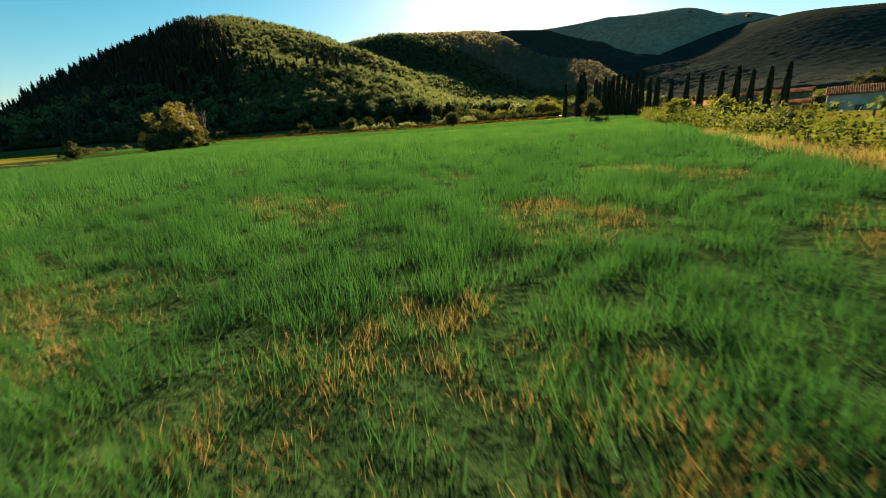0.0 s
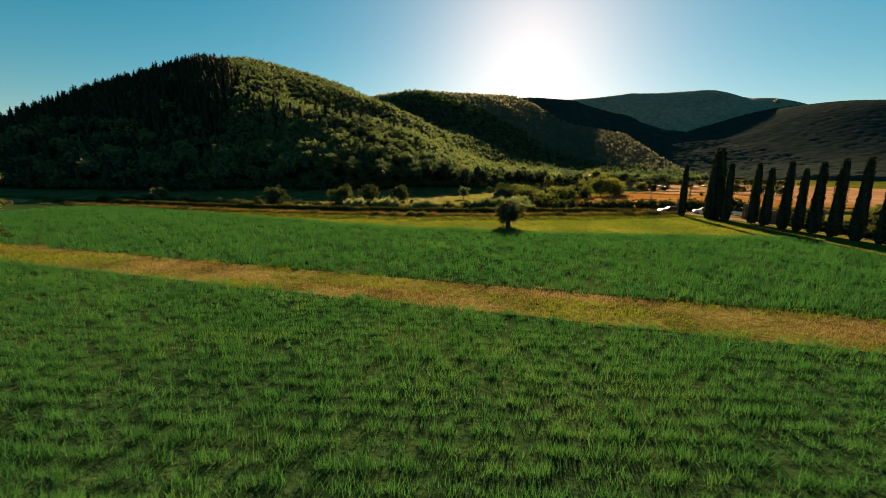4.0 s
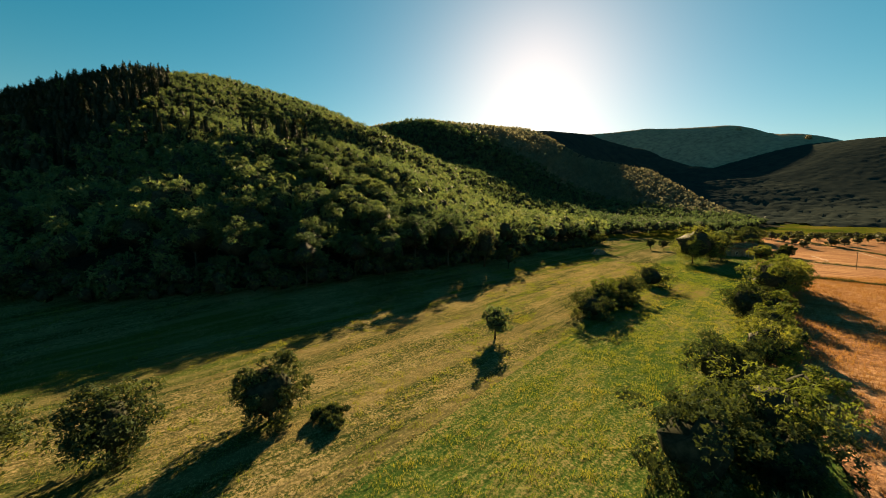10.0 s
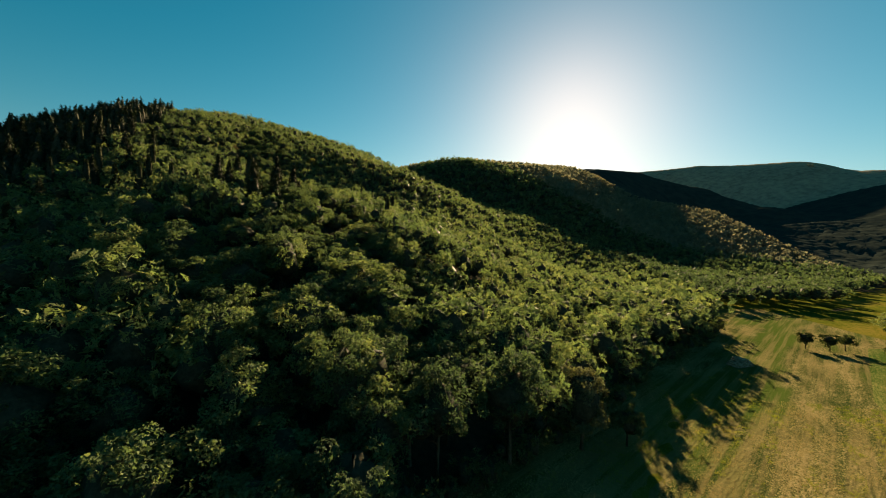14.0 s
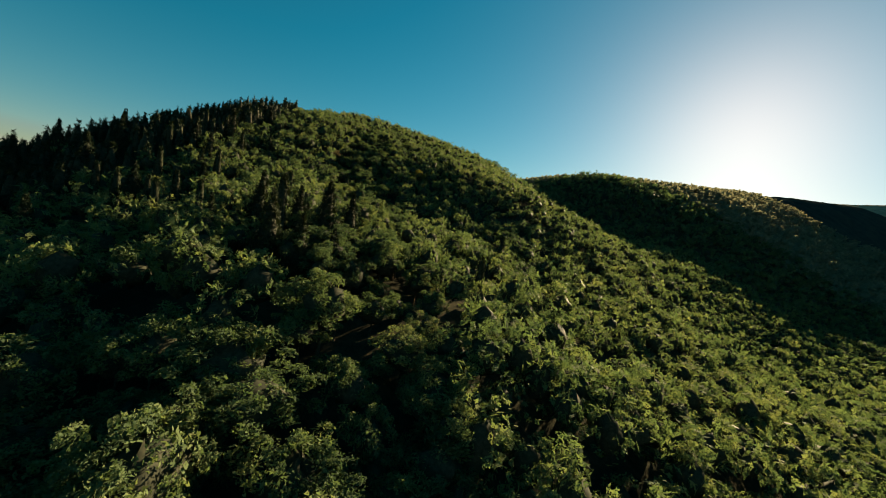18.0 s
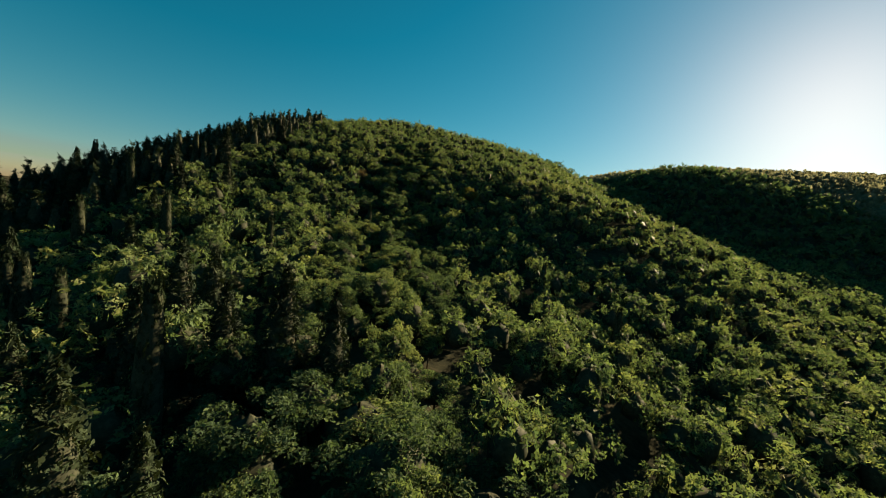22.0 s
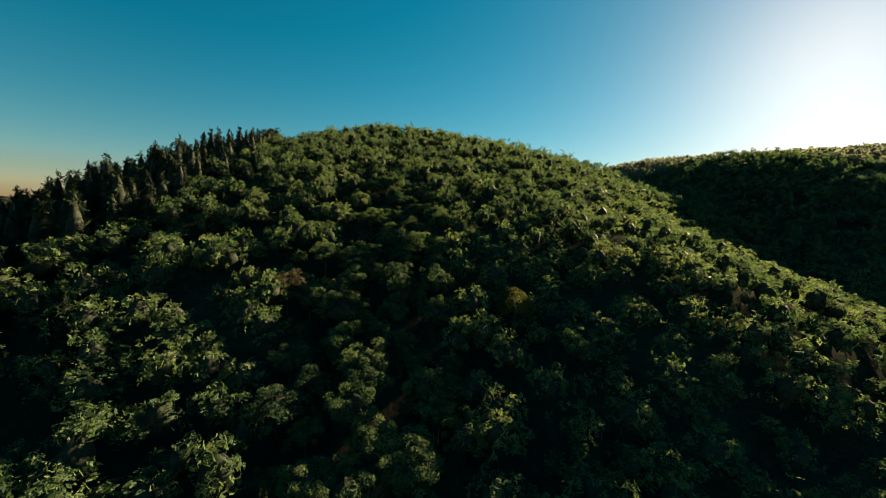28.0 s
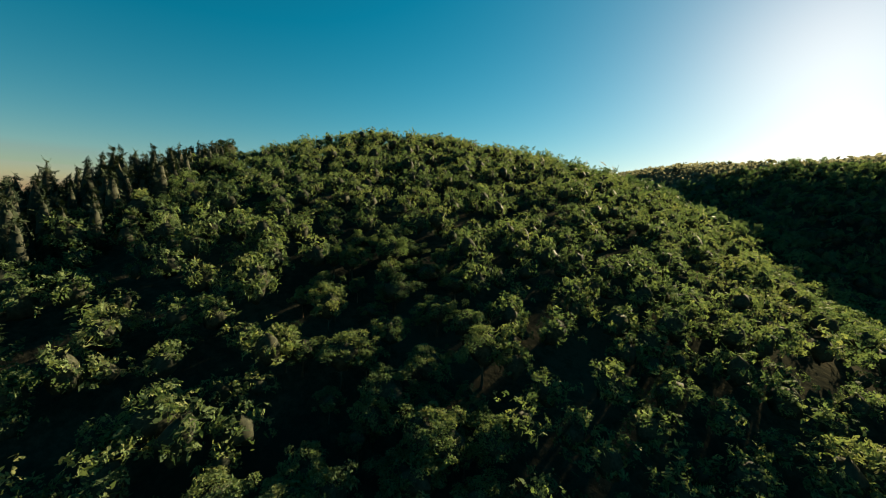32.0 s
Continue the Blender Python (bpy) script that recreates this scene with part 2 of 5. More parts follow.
FIELD = soil("wheat_field_soil", [(0.2, (0.008, 0.02, 0.008)), (0.5, (0.015, 0.036, 0.013)), (0.8, (0.032, 0.05, 0.017))], 0.09, 2.5, bump=0.8, patches=(0.72, (0.06, 0.052, 0.022), 0.13))
STUBBLE = soil("strip_soil", [(0.3, (0.0408, 0.0374, 0.0122)), (0.5, (0.0816, 0.0612, 0.0218)), (0.7, (0.136, 0.102, 0.0408))], 0.2, 2.5, bump=0.8)
VERGE_SOIL = soil("golden_verge_turf", [(0.2, (0.026, 0.026, 0.011)), (0.42, (0.06, 0.043, 0.019)), (0.65, (0.11, 0.074, 0.034)), (0.92, (0.19, 0.132, 0.072))], 0.35, 3.0, bump=1.0, speck=1.0, contrast=2.4)
MEADOW = soil("mown_meadow_turf", [(0.1, (0.02, 0.038, 0.009)), (0.42, (0.048, 0.068, 0.016)), (0.72, (0.092, 0.098, 0.028)), (0.95, (0.15, 0.135, 0.05))], 0.03, 1.6, bump=0.9, patches=(0.58, (0.09, 0.068, 0.024), 0.05), turn=80, stripes=(0.4, (0.036, 0.05, 0.01), 0.4), speck=1.0, contrast=2.8)
HAY = soil("hay_meadow_turf", [(0.05, (0.018, 0.03, 0.011)), (0.4, (0.042, 0.055, 0.017)), (0.68, (0.088, 0.08, 0.031)), (1.0, (0.19, 0.155, 0.078))], 0.16, 1.6, bump=1.0, stretch=(1.3, 0.4, 1), turn=37, patches=(0.5, (0.038, 0.06, 0.014), 0.045), stripes=(0.55, (0.14, 0.112, 0.052), 0.5), speck=1.7, contrast=3.6)
AFTERMATH = soil("green_aftermath_turf", [(0.05, (0.017, 0.042, 0.011)), (0.4, (0.038, 0.068, 0.016)), (0.7, (0.08, 0.092, 0.027)), (0.95, (0.155, 0.135, 0.056))], 0.12, 1.6, bump=1.0, stretch=(1.3, 0.35, 1), turn=37, patches=(0.6, (0.12, 0.098, 0.04), 0.06), stripes=(0.34, (0.026, 0.056, 0.012), 0.55), speck=1.5, contrast=3.2)
GRAIN = soil("ripe_grain_soil", [(0.15, (0.135, 0.07, 0.04)), (0.5, (0.245, 0.132, 0.072)), (0.85, (0.345, 0.21, 0.115))], 0.04, 1.4, bump=0.9, turn=-60, stripes=(0.6, (0.115, 0.062, 0.032), 0.6), speck=0.9)
ROAD = soil("gravel_track", [(0.2, (0.0898, 0.0628, 0.0359)), (0.5, (0.152, 0.112, 0.0673)), (0.8, (0.216, 0.171, 0.112))], 0.25, 3.0, bump=0.4, reach=0.06)
BARK = soil("bark", [(0.3, (0.034, 0.0238, 0.015)), (0.5, (0.0612, 0.0442, 0.0286)), (0.7, (0.109, 0.085, 0.0612))], 1.0, 9.0, bump=0.8, reach=0.05, stretch=(1, 1, 0.3))
BANK = soil("bank_earth", [(0.3, (0.0204, 0.0163, 0.00816)), (0.5, (0.0374, 0.0286, 0.0136)), (0.7, (0.0612, 0.051, 0.0204))], 0.3, 2.5, bump=0.8)
DEAD = soil("dead_wood", [(0.3, (0.0952, 0.0748, 0.0578)), (0.5, (0.15, 0.122, 0.0952)), (0.7, (0.204, 0.177, 0.143))], 1.0, 9.0, bump=0.6, reach=0.03)


# ---------------- the lie of the land ----------------
HILL_X, HILL_Y, HILL_S = np.arange(-500, 201, 100.0), np.arange(100, 1001, 100.0), 85.0
HILL_W = np.array([18, -3, -34, -32, 3, 19, 2, -4, -6, -5, 7, -22, 13, 25, 14, 66, 27, 8, -3, -12, 0, -34, 34, 10, -48, 66, 48, 6, -22, -44, 3, -4, 21, 56, 55, 24, -6, -7, -7, -22, 3, 0, 28, -19, 29, 22, -28, -14, 16, 20, -2, -18, 8, 23, 16, 0, 5, -4, 9, 18, -5, -8, -18, -1, -5, 5, 32, 9, 7, 13, -1, -5, 7, 12, -7, -12, 13, 12, 8, 6], float)
KNOLL_X, KNOLL_Y, KNOLL_S = np.arange(-240, 61, 60.0), np.arange(230, 471, 60.0), 48.0
KNOLL_W = np.array([17, -21, -6, -1, 29, 2, 1, 3, -6, -18, -13, -3, -11, -4, 10, 11, 16, -13, 30, -33, 0, -3, 4, -17, 23, 0, -1, 3, -13, -8], float)
RIDGES = [  # crest points x, y, height; then the spread of the slopes
    ([(-520, 905, 115), (-420, 900, 125), (-330, 890, 134), (-219, 833, 132), (-136, 736, 133), (-67, 655, 124), (10, 762, 141), (127, 982, 181), (274, 1147, 202), (395, 1128, 166), (480, 1018, 113), (484, 834, 52), (450, 670, 22), (449, 600, 8)], 120),
    ([(150, 1626, 240), (280, 1600, 259), (400, 1583, 278), (500, 1569, 283), (600, 1530, 290), (680, 1484, 282), (765, 1398, 273), (860, 1282, 228), (930, 1200, 190)], 230),
    ([(900, 1066, 182), (1028, 1033, 178), (1220, 891, 210), (1350, 746, 214), (1500, 578, 210), (1900, 200, 175)], 330),
    ([(-2600, 900, 60), (-2900, -300, 110)], 500),
    ([(2300, -300, 220), (2000, -1500, 240), (600, -2600, 220), (-1500, -2600, 230)], 420),
]


def road_y(x):
    """The track's middle line."""
    return np.interp(x, [-170, -120, -95, -79, -66, -54, -46, -39, -32, -27, -22, -17, -12, -5, 3, 14, 24, 32, 45, 62, 90], [173, 160.5, 154.2, 150.2, 147.7, 145.7, 144.5, 143.5, 142.4, 141.8, 141.5, 141.4, 141.5, 142.1, 143.2, 145.1, 147.5, 149.8, 154, 159, 166])


def stream_y(x):
    """The line from which the stream's banks are set out."""
    return 143.6 + 0.0022 * np.clip(np.asarray(x, float) + 10, -66, 54) ** 2


def verge_low(x):
    """The foot of the verge, where the mown meadow ends."""
    return road_y(x) - 5.3 - 0.4 * np.sin(0.31 * x + 1.4 * np.sin(0.11 * x))


def ridge_height(x, y, crest, spread):
    z = np.zeros_like(x)
    for (x0, y0, z0), (x1, y1, z1) in zip(crest, crest[1:]):
        dx, dy = x1 - x0, y1 - y0
        u = np.clip(((x - x0) * dx + (y - y0) * dy) / (dx * dx + dy * dy), 0, 1)
        d = np.hypot(x - x0 - u * dx, y - y0 - u * dy)
        z = np.maximum(z, (z0 + u * (z1 - z0)) * np.maximum(np.exp(-0.5 * (d / spread) ** 2) - 0.05, 0) / 0.95)
    return z


def land(x, y):
    """Height of the ground."""
    x, y = np.broadcast_arrays(np.asarray(x, float), np.asarray(y, float))
    gx = np.exp(-((x[..., None] - HILL_X) ** 2) / (2 * HILL_S ** 2))
    gy = np.exp(-((y[..., None] - HILL_Y) ** 2) / (2 * HILL_S ** 2))
    near = np.einsum("...i,...j,ij->...", gx, gy, HILL_W.reshape(len(HILL_X), len(HILL_Y)))
    gx = np.exp(-((x[..., None] - KNOLL_X) ** 2) / (2 * KNOLL_S ** 2))
    gy = np.exp(-((y[..., None] - KNOLL_Y) ** 2) / (2 * KNOLL_S ** 2))
    near = near + np.einsum("...i,...j,ij->...", gx, gy, KNOLL_W.reshape(len(KNOLL_X), len(KNOLL_Y)))
    near = np.where(y < 172, near * np.clip((y - 150) / 22, 0, 1) ** 2, near)
    # the wooded foot of the hill that rises beyond the dip behind the near one
    climb = 0.31 * np.clip(y - np.interp(x, [-300, -150, -50, 0, 50, 100, 170, 240, 320, 420], [560, 560, 550, 545, 540, 535, 530, 540, 580, 660]), 0, 600)
    climb = np.where(climb < 110, climb, 110 + 28 * (1 - np.exp(-(climb - 110) / 28)))
    climb = climb * np.clip((y - 330) / 120, 0, 1) * np.clip((1000 - y) / 120, 0, 1) * np.clip((x + 260) / 120, 0, 1)
    near = np.maximum(near, climb) + 5.0 * np.exp(-np.abs(near - climb) / 6.0) * np.clip(climb / 10, 0, 1)
    z = near
    for crest, spread in RIDGES:
        far = ridge_height(x, y, crest, spread)
        k = 12.0
        z = np.maximum(z, far) + k * np.log1p(np.exp(-np.abs(z - far) / k)) - k * math.log(2) * np.exp(-np.maximum(np.abs(z), np.abs(far)) / 30)
    s = y - road_y(x)
    fade = np.exp(-(np.maximum(np.abs(x) - 160, 0) / 60) ** 2)
    d = y - stream_y(x)
    z = z + fade * (0.78 * np.exp(-((s - 2.8) / 0.68) ** 2) - 1.3 * np.exp(-((d - 8.2) / 2.2) ** 2) + 0.25 * np.exp(-((s + 3.4) / 1.0) ** 2))
    # shallow ditch between the two near fields
    q = y - (40.6 - 0.36 * x)
    z = z - 0.35 * np.exp(-(q / 0.9) ** 2) * np.exp(-(x / 60.0) ** 4)
    # the gardens east of the drive lie a little lower
    z = z - 2.6 * np.clip((x - 52) / 22, 0, 1) * np.clip((128 - y) / 26, 0, 1)
    return z


def ground_z(x, y):
    return float(land(x, y))


EDGE_X = [-600, -400, -200, -100, -60, -40, -20, -4, 8, 25, 45, 57, 70, 93, 165, 210, 300, 420, 560, 800]
EDGE_Y = [150, 160, 178, 190, 197, 208, 230, 252, 268, 296, 318, 336, 385, 403, 424, 490, 570, 640, 700, 760]


def wood_edge(x):
    """South edge of the woods."""
    return np.interp(x, EDGE_X, EDGE_Y)


# ---------------- mesh helpers ----------------
def part(name, bm, material, parent=None, label=""):
    mesh = bpy.data.meshes.new(name)
    bm.to_mesh(mesh)
    bm.free()
    mesh.materials.append(material)
    ob = new(name, mesh)
    ob.parent = parent
    if label:
        tagged(ob, label)
    return ob


def quick(name, verts, faces, material, parent=None, smooth=False):
    """A mesh object straight from arrays; faces all have the same number of corners."""
    mesh = bpy.data.meshes.new(name)
    verts, faces = np.asarray(verts, np.float32), np.asarray(faces, np.int32)
    n, k = faces.shape
    mesh.vertices.add(len(verts))
    mesh.vertices.foreach_set("co", verts.ravel())
    mesh.loops.add(n * k)
    mesh.loops.foreach_set("vertex_index", faces.ravel())
    mesh.polygons.add(n)
    mesh.polygons.foreach_set("loop_start", np.arange(0, n * k, k, dtype=np.int32))
    if smooth:
        mesh.polygons.foreach_set("use_smooth", np.ones(n, bool))
    mesh.update(calc_edges=True)
    mesh.materials.append(material)
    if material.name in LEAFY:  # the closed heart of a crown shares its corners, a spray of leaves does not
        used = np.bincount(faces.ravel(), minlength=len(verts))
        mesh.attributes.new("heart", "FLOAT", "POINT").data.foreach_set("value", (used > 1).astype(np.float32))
    ob = new(name, mesh)
    ob.parent = parent
    return ob


def join(pieces):
    """One vertex and face array out of several."""
    vs, fs, at = [], [], 0
    for v, f in pieces:
        vs.append(v)
        fs.append(np.asarray(f) + at)
        at += len(v)
    return np.concatenate(vs), np.concatenate(fs)


def empty(name, x=0, y=0, z=0):
    ob = new(name)
    ob.location = (x, y, z)
    return ob


def tube(points, radii, sides=6):
    """A tapered tube of quads along points."""
    points, vs, fs = [Vector(p) for p in points], [], []
    for i, (p, r) in enumerate(zip(points, radii)):
        d = (points[min(i + 1, len(points) - 1)] - points[max(i - 1, 0)]).normalized()
        a = d.cross(Vector((0.31, 0.83, 0.12))).normalized()
        b = d.cross(a)
        for k in range(sides):
            w = 2 * math.pi * k / sides
            vs.append(p + r * (math.cos(w) * a + math.sin(w) * b))
    for i in range(len(points) - 1):
        for k in range(sides):
            k2 = (k + 1) % sides
            fs.append((i * sides + k, i * sides + k2, (i + 1) * sides + k2, (i + 1) * sides + k))
    return np.array([tuple(v) for v in vs]), np.array(fs)


def blob(rx, rz, z, rng, rough=0.18, rings=5, sides=9):
    """A lumpy closed shell of quads."""
    vs, fs = [], []
    for i in range(rings + 1):
        lat = -math.pi / 2 * 0.97 + math.pi * 0.97 * i / rings
        for k in range(sides):
            w = 2 * math.pi * k / sides
            r = 1 + rng.uniform(-rough, rough)
            vs.append((rx * r * math.cos(lat) * math.cos(w), rx * r * math.cos(lat) * math.sin(w), z + rz * r * math.sin(lat)))
    for i in range(rings):
        for k in range(sides):
            k2 = (k + 1) % sides
            fs.append((i * sides + k, i * sides + k2, (i + 1) * sides + k2, (i + 1) * sides + k))
    return np.array(vs), np.array(fs)


def unit(v):
    return v / np.maximum(np.linalg.norm(v, axis=-1, keepdims=True), 1e-9)


def leaf_cards(centres, outward, size, rng, long=1.5):
    """A four-cornered leaf spray at each centre, turned at random but mostly outward."""
    n = len(centres)
    normal = unit(rng.normal(size=(n, 3)) + 0.7 * outward + np.array([0, 0, 0.35]))
    a = unit(np.cross(normal, rng.normal(size=(n, 3))))
    b = np.cross(normal, a)
    s = size * rng.uniform(0.6, 1.35, (n, 1))
    cup = normal * s * 0.25
    v = np.stack([centres - a * s * long - cup, centres + b * s * rng.uniform(0.5, 0.9, (n, 1)), centres + a * s * long - cup, centres - b * s * rng.uniform(0.5, 0.9, (n, 1))], 1)
    return v.reshape(-1, 3), np.arange(4 * n).reshape(n, 4)


def crown_arrays(seed, rx, rz, z, clumps, leaves, leaf, spread=0.3, low=-0.35, core=0.62, rings=5, sides=9):
    """A crown: clumps of leaf sprays over an uneven dome, with a dark lumpy heart."""
    rng = np.random.default_rng(seed)
    d = unit(rng.normal(size=(clumps * 3, 3)))
    d = d[d[:, 2] > low][:clumps]
    r = rng.uniform(0.62, 1.0, (len(d), 1)) * (1 + 0.3 * np.sin(3 * np.arctan2(d[:, 1:2], d[:, 0:1]) + seed) * np.sqrt(1 - d[:, 2:3] ** 2))
    c = d * r * np.array([rx, rx, rz]) + np.array([0, 0, z])
    cr = rx * spread * rng.uniform(0.7, 1.3, (len(d), 1))
    pick = rng.integers(0, len(d), leaves)
    o = unit(rng.normal(size=(leaves, 3)) + 0.5 * d[pick] + np.array([0, 0, 0.35]))
    p = c[pick] + o * cr[pick] * rng.uniform(0.55, 1.1, (leaves, 1)) * np.array([1, 1, 0.8])
    pieces = [leaf_cards(p, unit(o + d[pick]), leaf, rng)]
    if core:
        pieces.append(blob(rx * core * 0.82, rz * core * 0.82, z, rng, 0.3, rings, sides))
    return join(pieces)


def conifer_arrays(seed, height, width, tiers, per, leaf):
    """A pine or fir: drooping sprays on tiers that narrow upward."""
    rng = np.random.default_rng(seed)
    cs, os_ = [], []
    for i in range(tiers):
        u = i / (tiers - 1)
        z, r = height * (0.12 + 0.86 * u), width * (1 - u) ** 0.85 + 0.06 * width
        n = max(4, int(per * (1 - u * 0.75)))
        for k in range(n):
            w = rng.uniform(0, 2 * math.pi)
            q = r * math.sqrt(rng.uniform(0.12, 1)) * rng.uniform(0.75, 1.15)
            cs.append((q * math.cos(w), q * math.sin(w), z - 0.35 * q + rng.uniform(-0.5, 0.5) * height / tiers))
            os_.append((math.cos(w), math.sin(w), 0.3))
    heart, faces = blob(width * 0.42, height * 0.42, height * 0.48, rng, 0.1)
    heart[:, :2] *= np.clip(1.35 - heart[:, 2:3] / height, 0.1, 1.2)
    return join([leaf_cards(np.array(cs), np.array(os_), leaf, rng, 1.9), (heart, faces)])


def cypress_arrays(seed, height, width, leaves, leaf):
    """A tall narrow spindle of upright sprays."""
    rng = np.random.default_rng(seed)
    u = rng.uniform(0, 1, leaves)
    w = rng.uniform(0, 2 * math.pi, leaves)
    r = width * np.minimum(1, 6 * u + 0.6) * np.clip(1.04 - u, 0, 1) ** 0.36 * (0.86 + 0.14 * np.sin(4 * w + 9 * u + seed)) * rng.uniform(0.8, 1.05, leaves)
    p = np.stack([r * np.cos(w), r * np.sin(w), 0.25 + u * (height - 0.3)], 1)
    out = np.stack([np.cos(w), np.sin(w), np.full(leaves, 0.4)], 1)
    n = unit(out + 0.5 * rng.normal(size=(leaves, 3)))
    up = unit(np.array([0, 0, 1.0]) + 0.25 * rng.normal(size=(leaves, 3)))
    b = unit(np.cross(n, up))
    s = leaf * rng.uniform(0.7, 1.3, (leaves, 1))
    v = np.stack([p - up * s, p + b * s * 0.5, p + up * s * 1.7, p - b * s * 0.5], 1).reshape(-1, 3)
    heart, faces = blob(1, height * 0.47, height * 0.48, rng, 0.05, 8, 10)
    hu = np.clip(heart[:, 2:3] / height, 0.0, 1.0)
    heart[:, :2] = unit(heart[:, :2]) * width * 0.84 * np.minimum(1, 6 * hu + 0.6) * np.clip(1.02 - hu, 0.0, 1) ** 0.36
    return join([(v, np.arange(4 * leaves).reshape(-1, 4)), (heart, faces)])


def trunk_arrays(seed, height, radius, limbs=5, reach=1.6, lean=0.15, first=0.45):
    rng = np.random.default_rng(seed)
    lx, ly = rng.uniform(-lean, lean, 2) * height
    pts = [(lx * u * u, ly * u * u, -0.3 + (height + 0.3) * u) for u in (0, 0.12, 0.4, 0.7, 1.0)]
    pieces = [tube(pts, [radius * 1.5, radius * 1.05, radius * 0.85, radius * 0.6, radius * 0.3], 7)]
    for k in range(limbs):
        u = first + (0.95 - first) * (k + rng.uniform(0, 0.7)) / limbs
        w = 2.4 * k + rng.uniform(-0.4, 0.4)
        b = np.array([lx * u * u, ly * u * u, height * u])
        e = b + np.array([math.cos(w) * reach, math.sin(w) * reach, reach * rng.uniform(0.5, 1.1)])
        mid = (b + e) / 2 + np.array([0, 0, 0.12 * reach])
        pieces.append(tube([tuple(b), tuple(mid), tuple(e)], [radius * 0.42, radius * 0.3, radius * 0.1], 5))
    return join(pieces)


def placed(variants, xs, ys, zs, scales, turns, tall=None, lean=0.0, rng=None):
    """Many copies of the variants as one pair of arrays."""
    pieces = []
    n = len(xs)
    tall = np.ones(n) if tall is None else tall
    kind = np.arange(n) % len(variants)
    for k, (v, f) in enumerate(variants):
        idx = np.where(kind == k)[0]
        if not len(idx):
            continue
        c, s = np.cos(turns[idx])[:, None], np.sin(turns[idx])[:, None]
        sc = scales[idx][:, None]
        x = (v[None, :, 0] * c - v[None, :, 1] * s) * sc + xs[idx][:, None]
        y = (v[None, :, 0] * s + v[None, :, 1] * c) * sc + ys[idx][:, None]
        z = v[None, :, 2] * sc * tall[idx][:, None] + zs[idx][:, None]
        vv = np.stack([x, y, z], -1).reshape(-1, 3)
        ff = (f[None] + (np.arange(len(idx)) * len(v))[:, None, None]).reshape(-1, f.shape[1])
        pieces.append((vv, ff))
    return join(pieces)


def patch(name, x0, x1, low, high, material, lift=0.06, step=2.0, label="", category=""):
    """A sheet on the land between two lines y = low(x) and y = high(x)."""
    xs = np.linspace(x0, x1, max(2, int((x1 - x0) / step) + 1))
    lo, hi = low(xs), high(xs)
    nv = max(2, int(np.max(hi - lo) / step) + 1)
    u = np.linspace(0, 1, nv)[None, :]
    X = np.repeat(xs[:, None], nv, 1)
    Y = lo[:, None] + (hi - lo)[:, None] * u
    V = np.stack([X, Y, land(X, Y) + lift], -1).reshape(-1, 3)
    i = np.arange(len(xs) - 1)[:, None] * nv + np.arange(nv - 1)[None, :]
    F = np.stack([i, i + nv, i + nv + 1, i + 1], -1).reshape(-1, 4)
    return tagged(quick(name, V, F, material, smooth=True), label, category, kind="structure")


# ---------------- ground ----------------
def spaced(stops):
    """Grid lines: (from, to, step) stretches."""
    out = [np.arange(a, b, s) for a, b, s in stops]
    return np.unique(np.round(np.concatenate(out), 2))


def widening(start, end, first, grow=1.18):
    out, s = [start], first
    while abs(out[-1]) < abs(end):
        out.append(out[-1] + math.copysign(s, end))
        s *= grow
    return np.array(out)


gx = np.unique(np.concatenate([widening(-380, -4700, 8), spaced([(-380, 240, 4)]), widening(240, 4700, 8)]))
gy = np.unique(np.concatenate([widening(-40, -4700, 8), spaced([(-40, 136, 2), (136, 176, 1), (176, 560, 4), (560, 1100, 9)]), widening(1100, 4700, 12)]))
GX, GY = np.meshgrid(gx, gy, indexing="ij")
GV = np.stack([GX, GY, land(GX, GY)], -1).reshape(-1, 3)
gi = np.arange(len(gx) - 1)[:, None] * len(gy) + np.arange(len(gy) - 1)[None, :]
GF = np.stack([gi, gi + len(gy), gi + len(gy) + 1, gi + 1], -1).reshape(-1, 4)
ground = tagged(quick("ground", GV, GF, GROUND, smooth=True), "grassy valley floor rising into wooded hills", "ground", kind="structure")
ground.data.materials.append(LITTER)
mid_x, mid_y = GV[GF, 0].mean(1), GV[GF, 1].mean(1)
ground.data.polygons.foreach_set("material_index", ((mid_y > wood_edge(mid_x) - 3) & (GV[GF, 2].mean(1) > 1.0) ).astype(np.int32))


def ditch_line(x):
    return 40.6 - 0.36 * np.asarray(x, float)


def strip_line(x):
    return 82.5 - 0.234 * np.asarray(x, float)


def wheat_end(x):
    return np.interp(x, [-140, -82, -50, -17, 9, 23, 46], [160, 145, 131, 117.5, 113.2, 113, 112])


def hedge_x(y):
    """The hedge between hay meadow and ripe grain."""
    return np.interp(y, [160, 169, 194, 230, 260, 275, 296, 340], [10, 17, 29, 54, 77, 87, 103, 118])


def vine_y(x):
    """The vine row that bounds the near fields."""
    return np.interp(x, [8, 12, 16.5, 20.5, 24.5, 34.5, 36], [-30, 6, 18, 29, 39.5, 69, 90])


def low_south(x):
    return np.maximum(-30.0, vine_y(x))


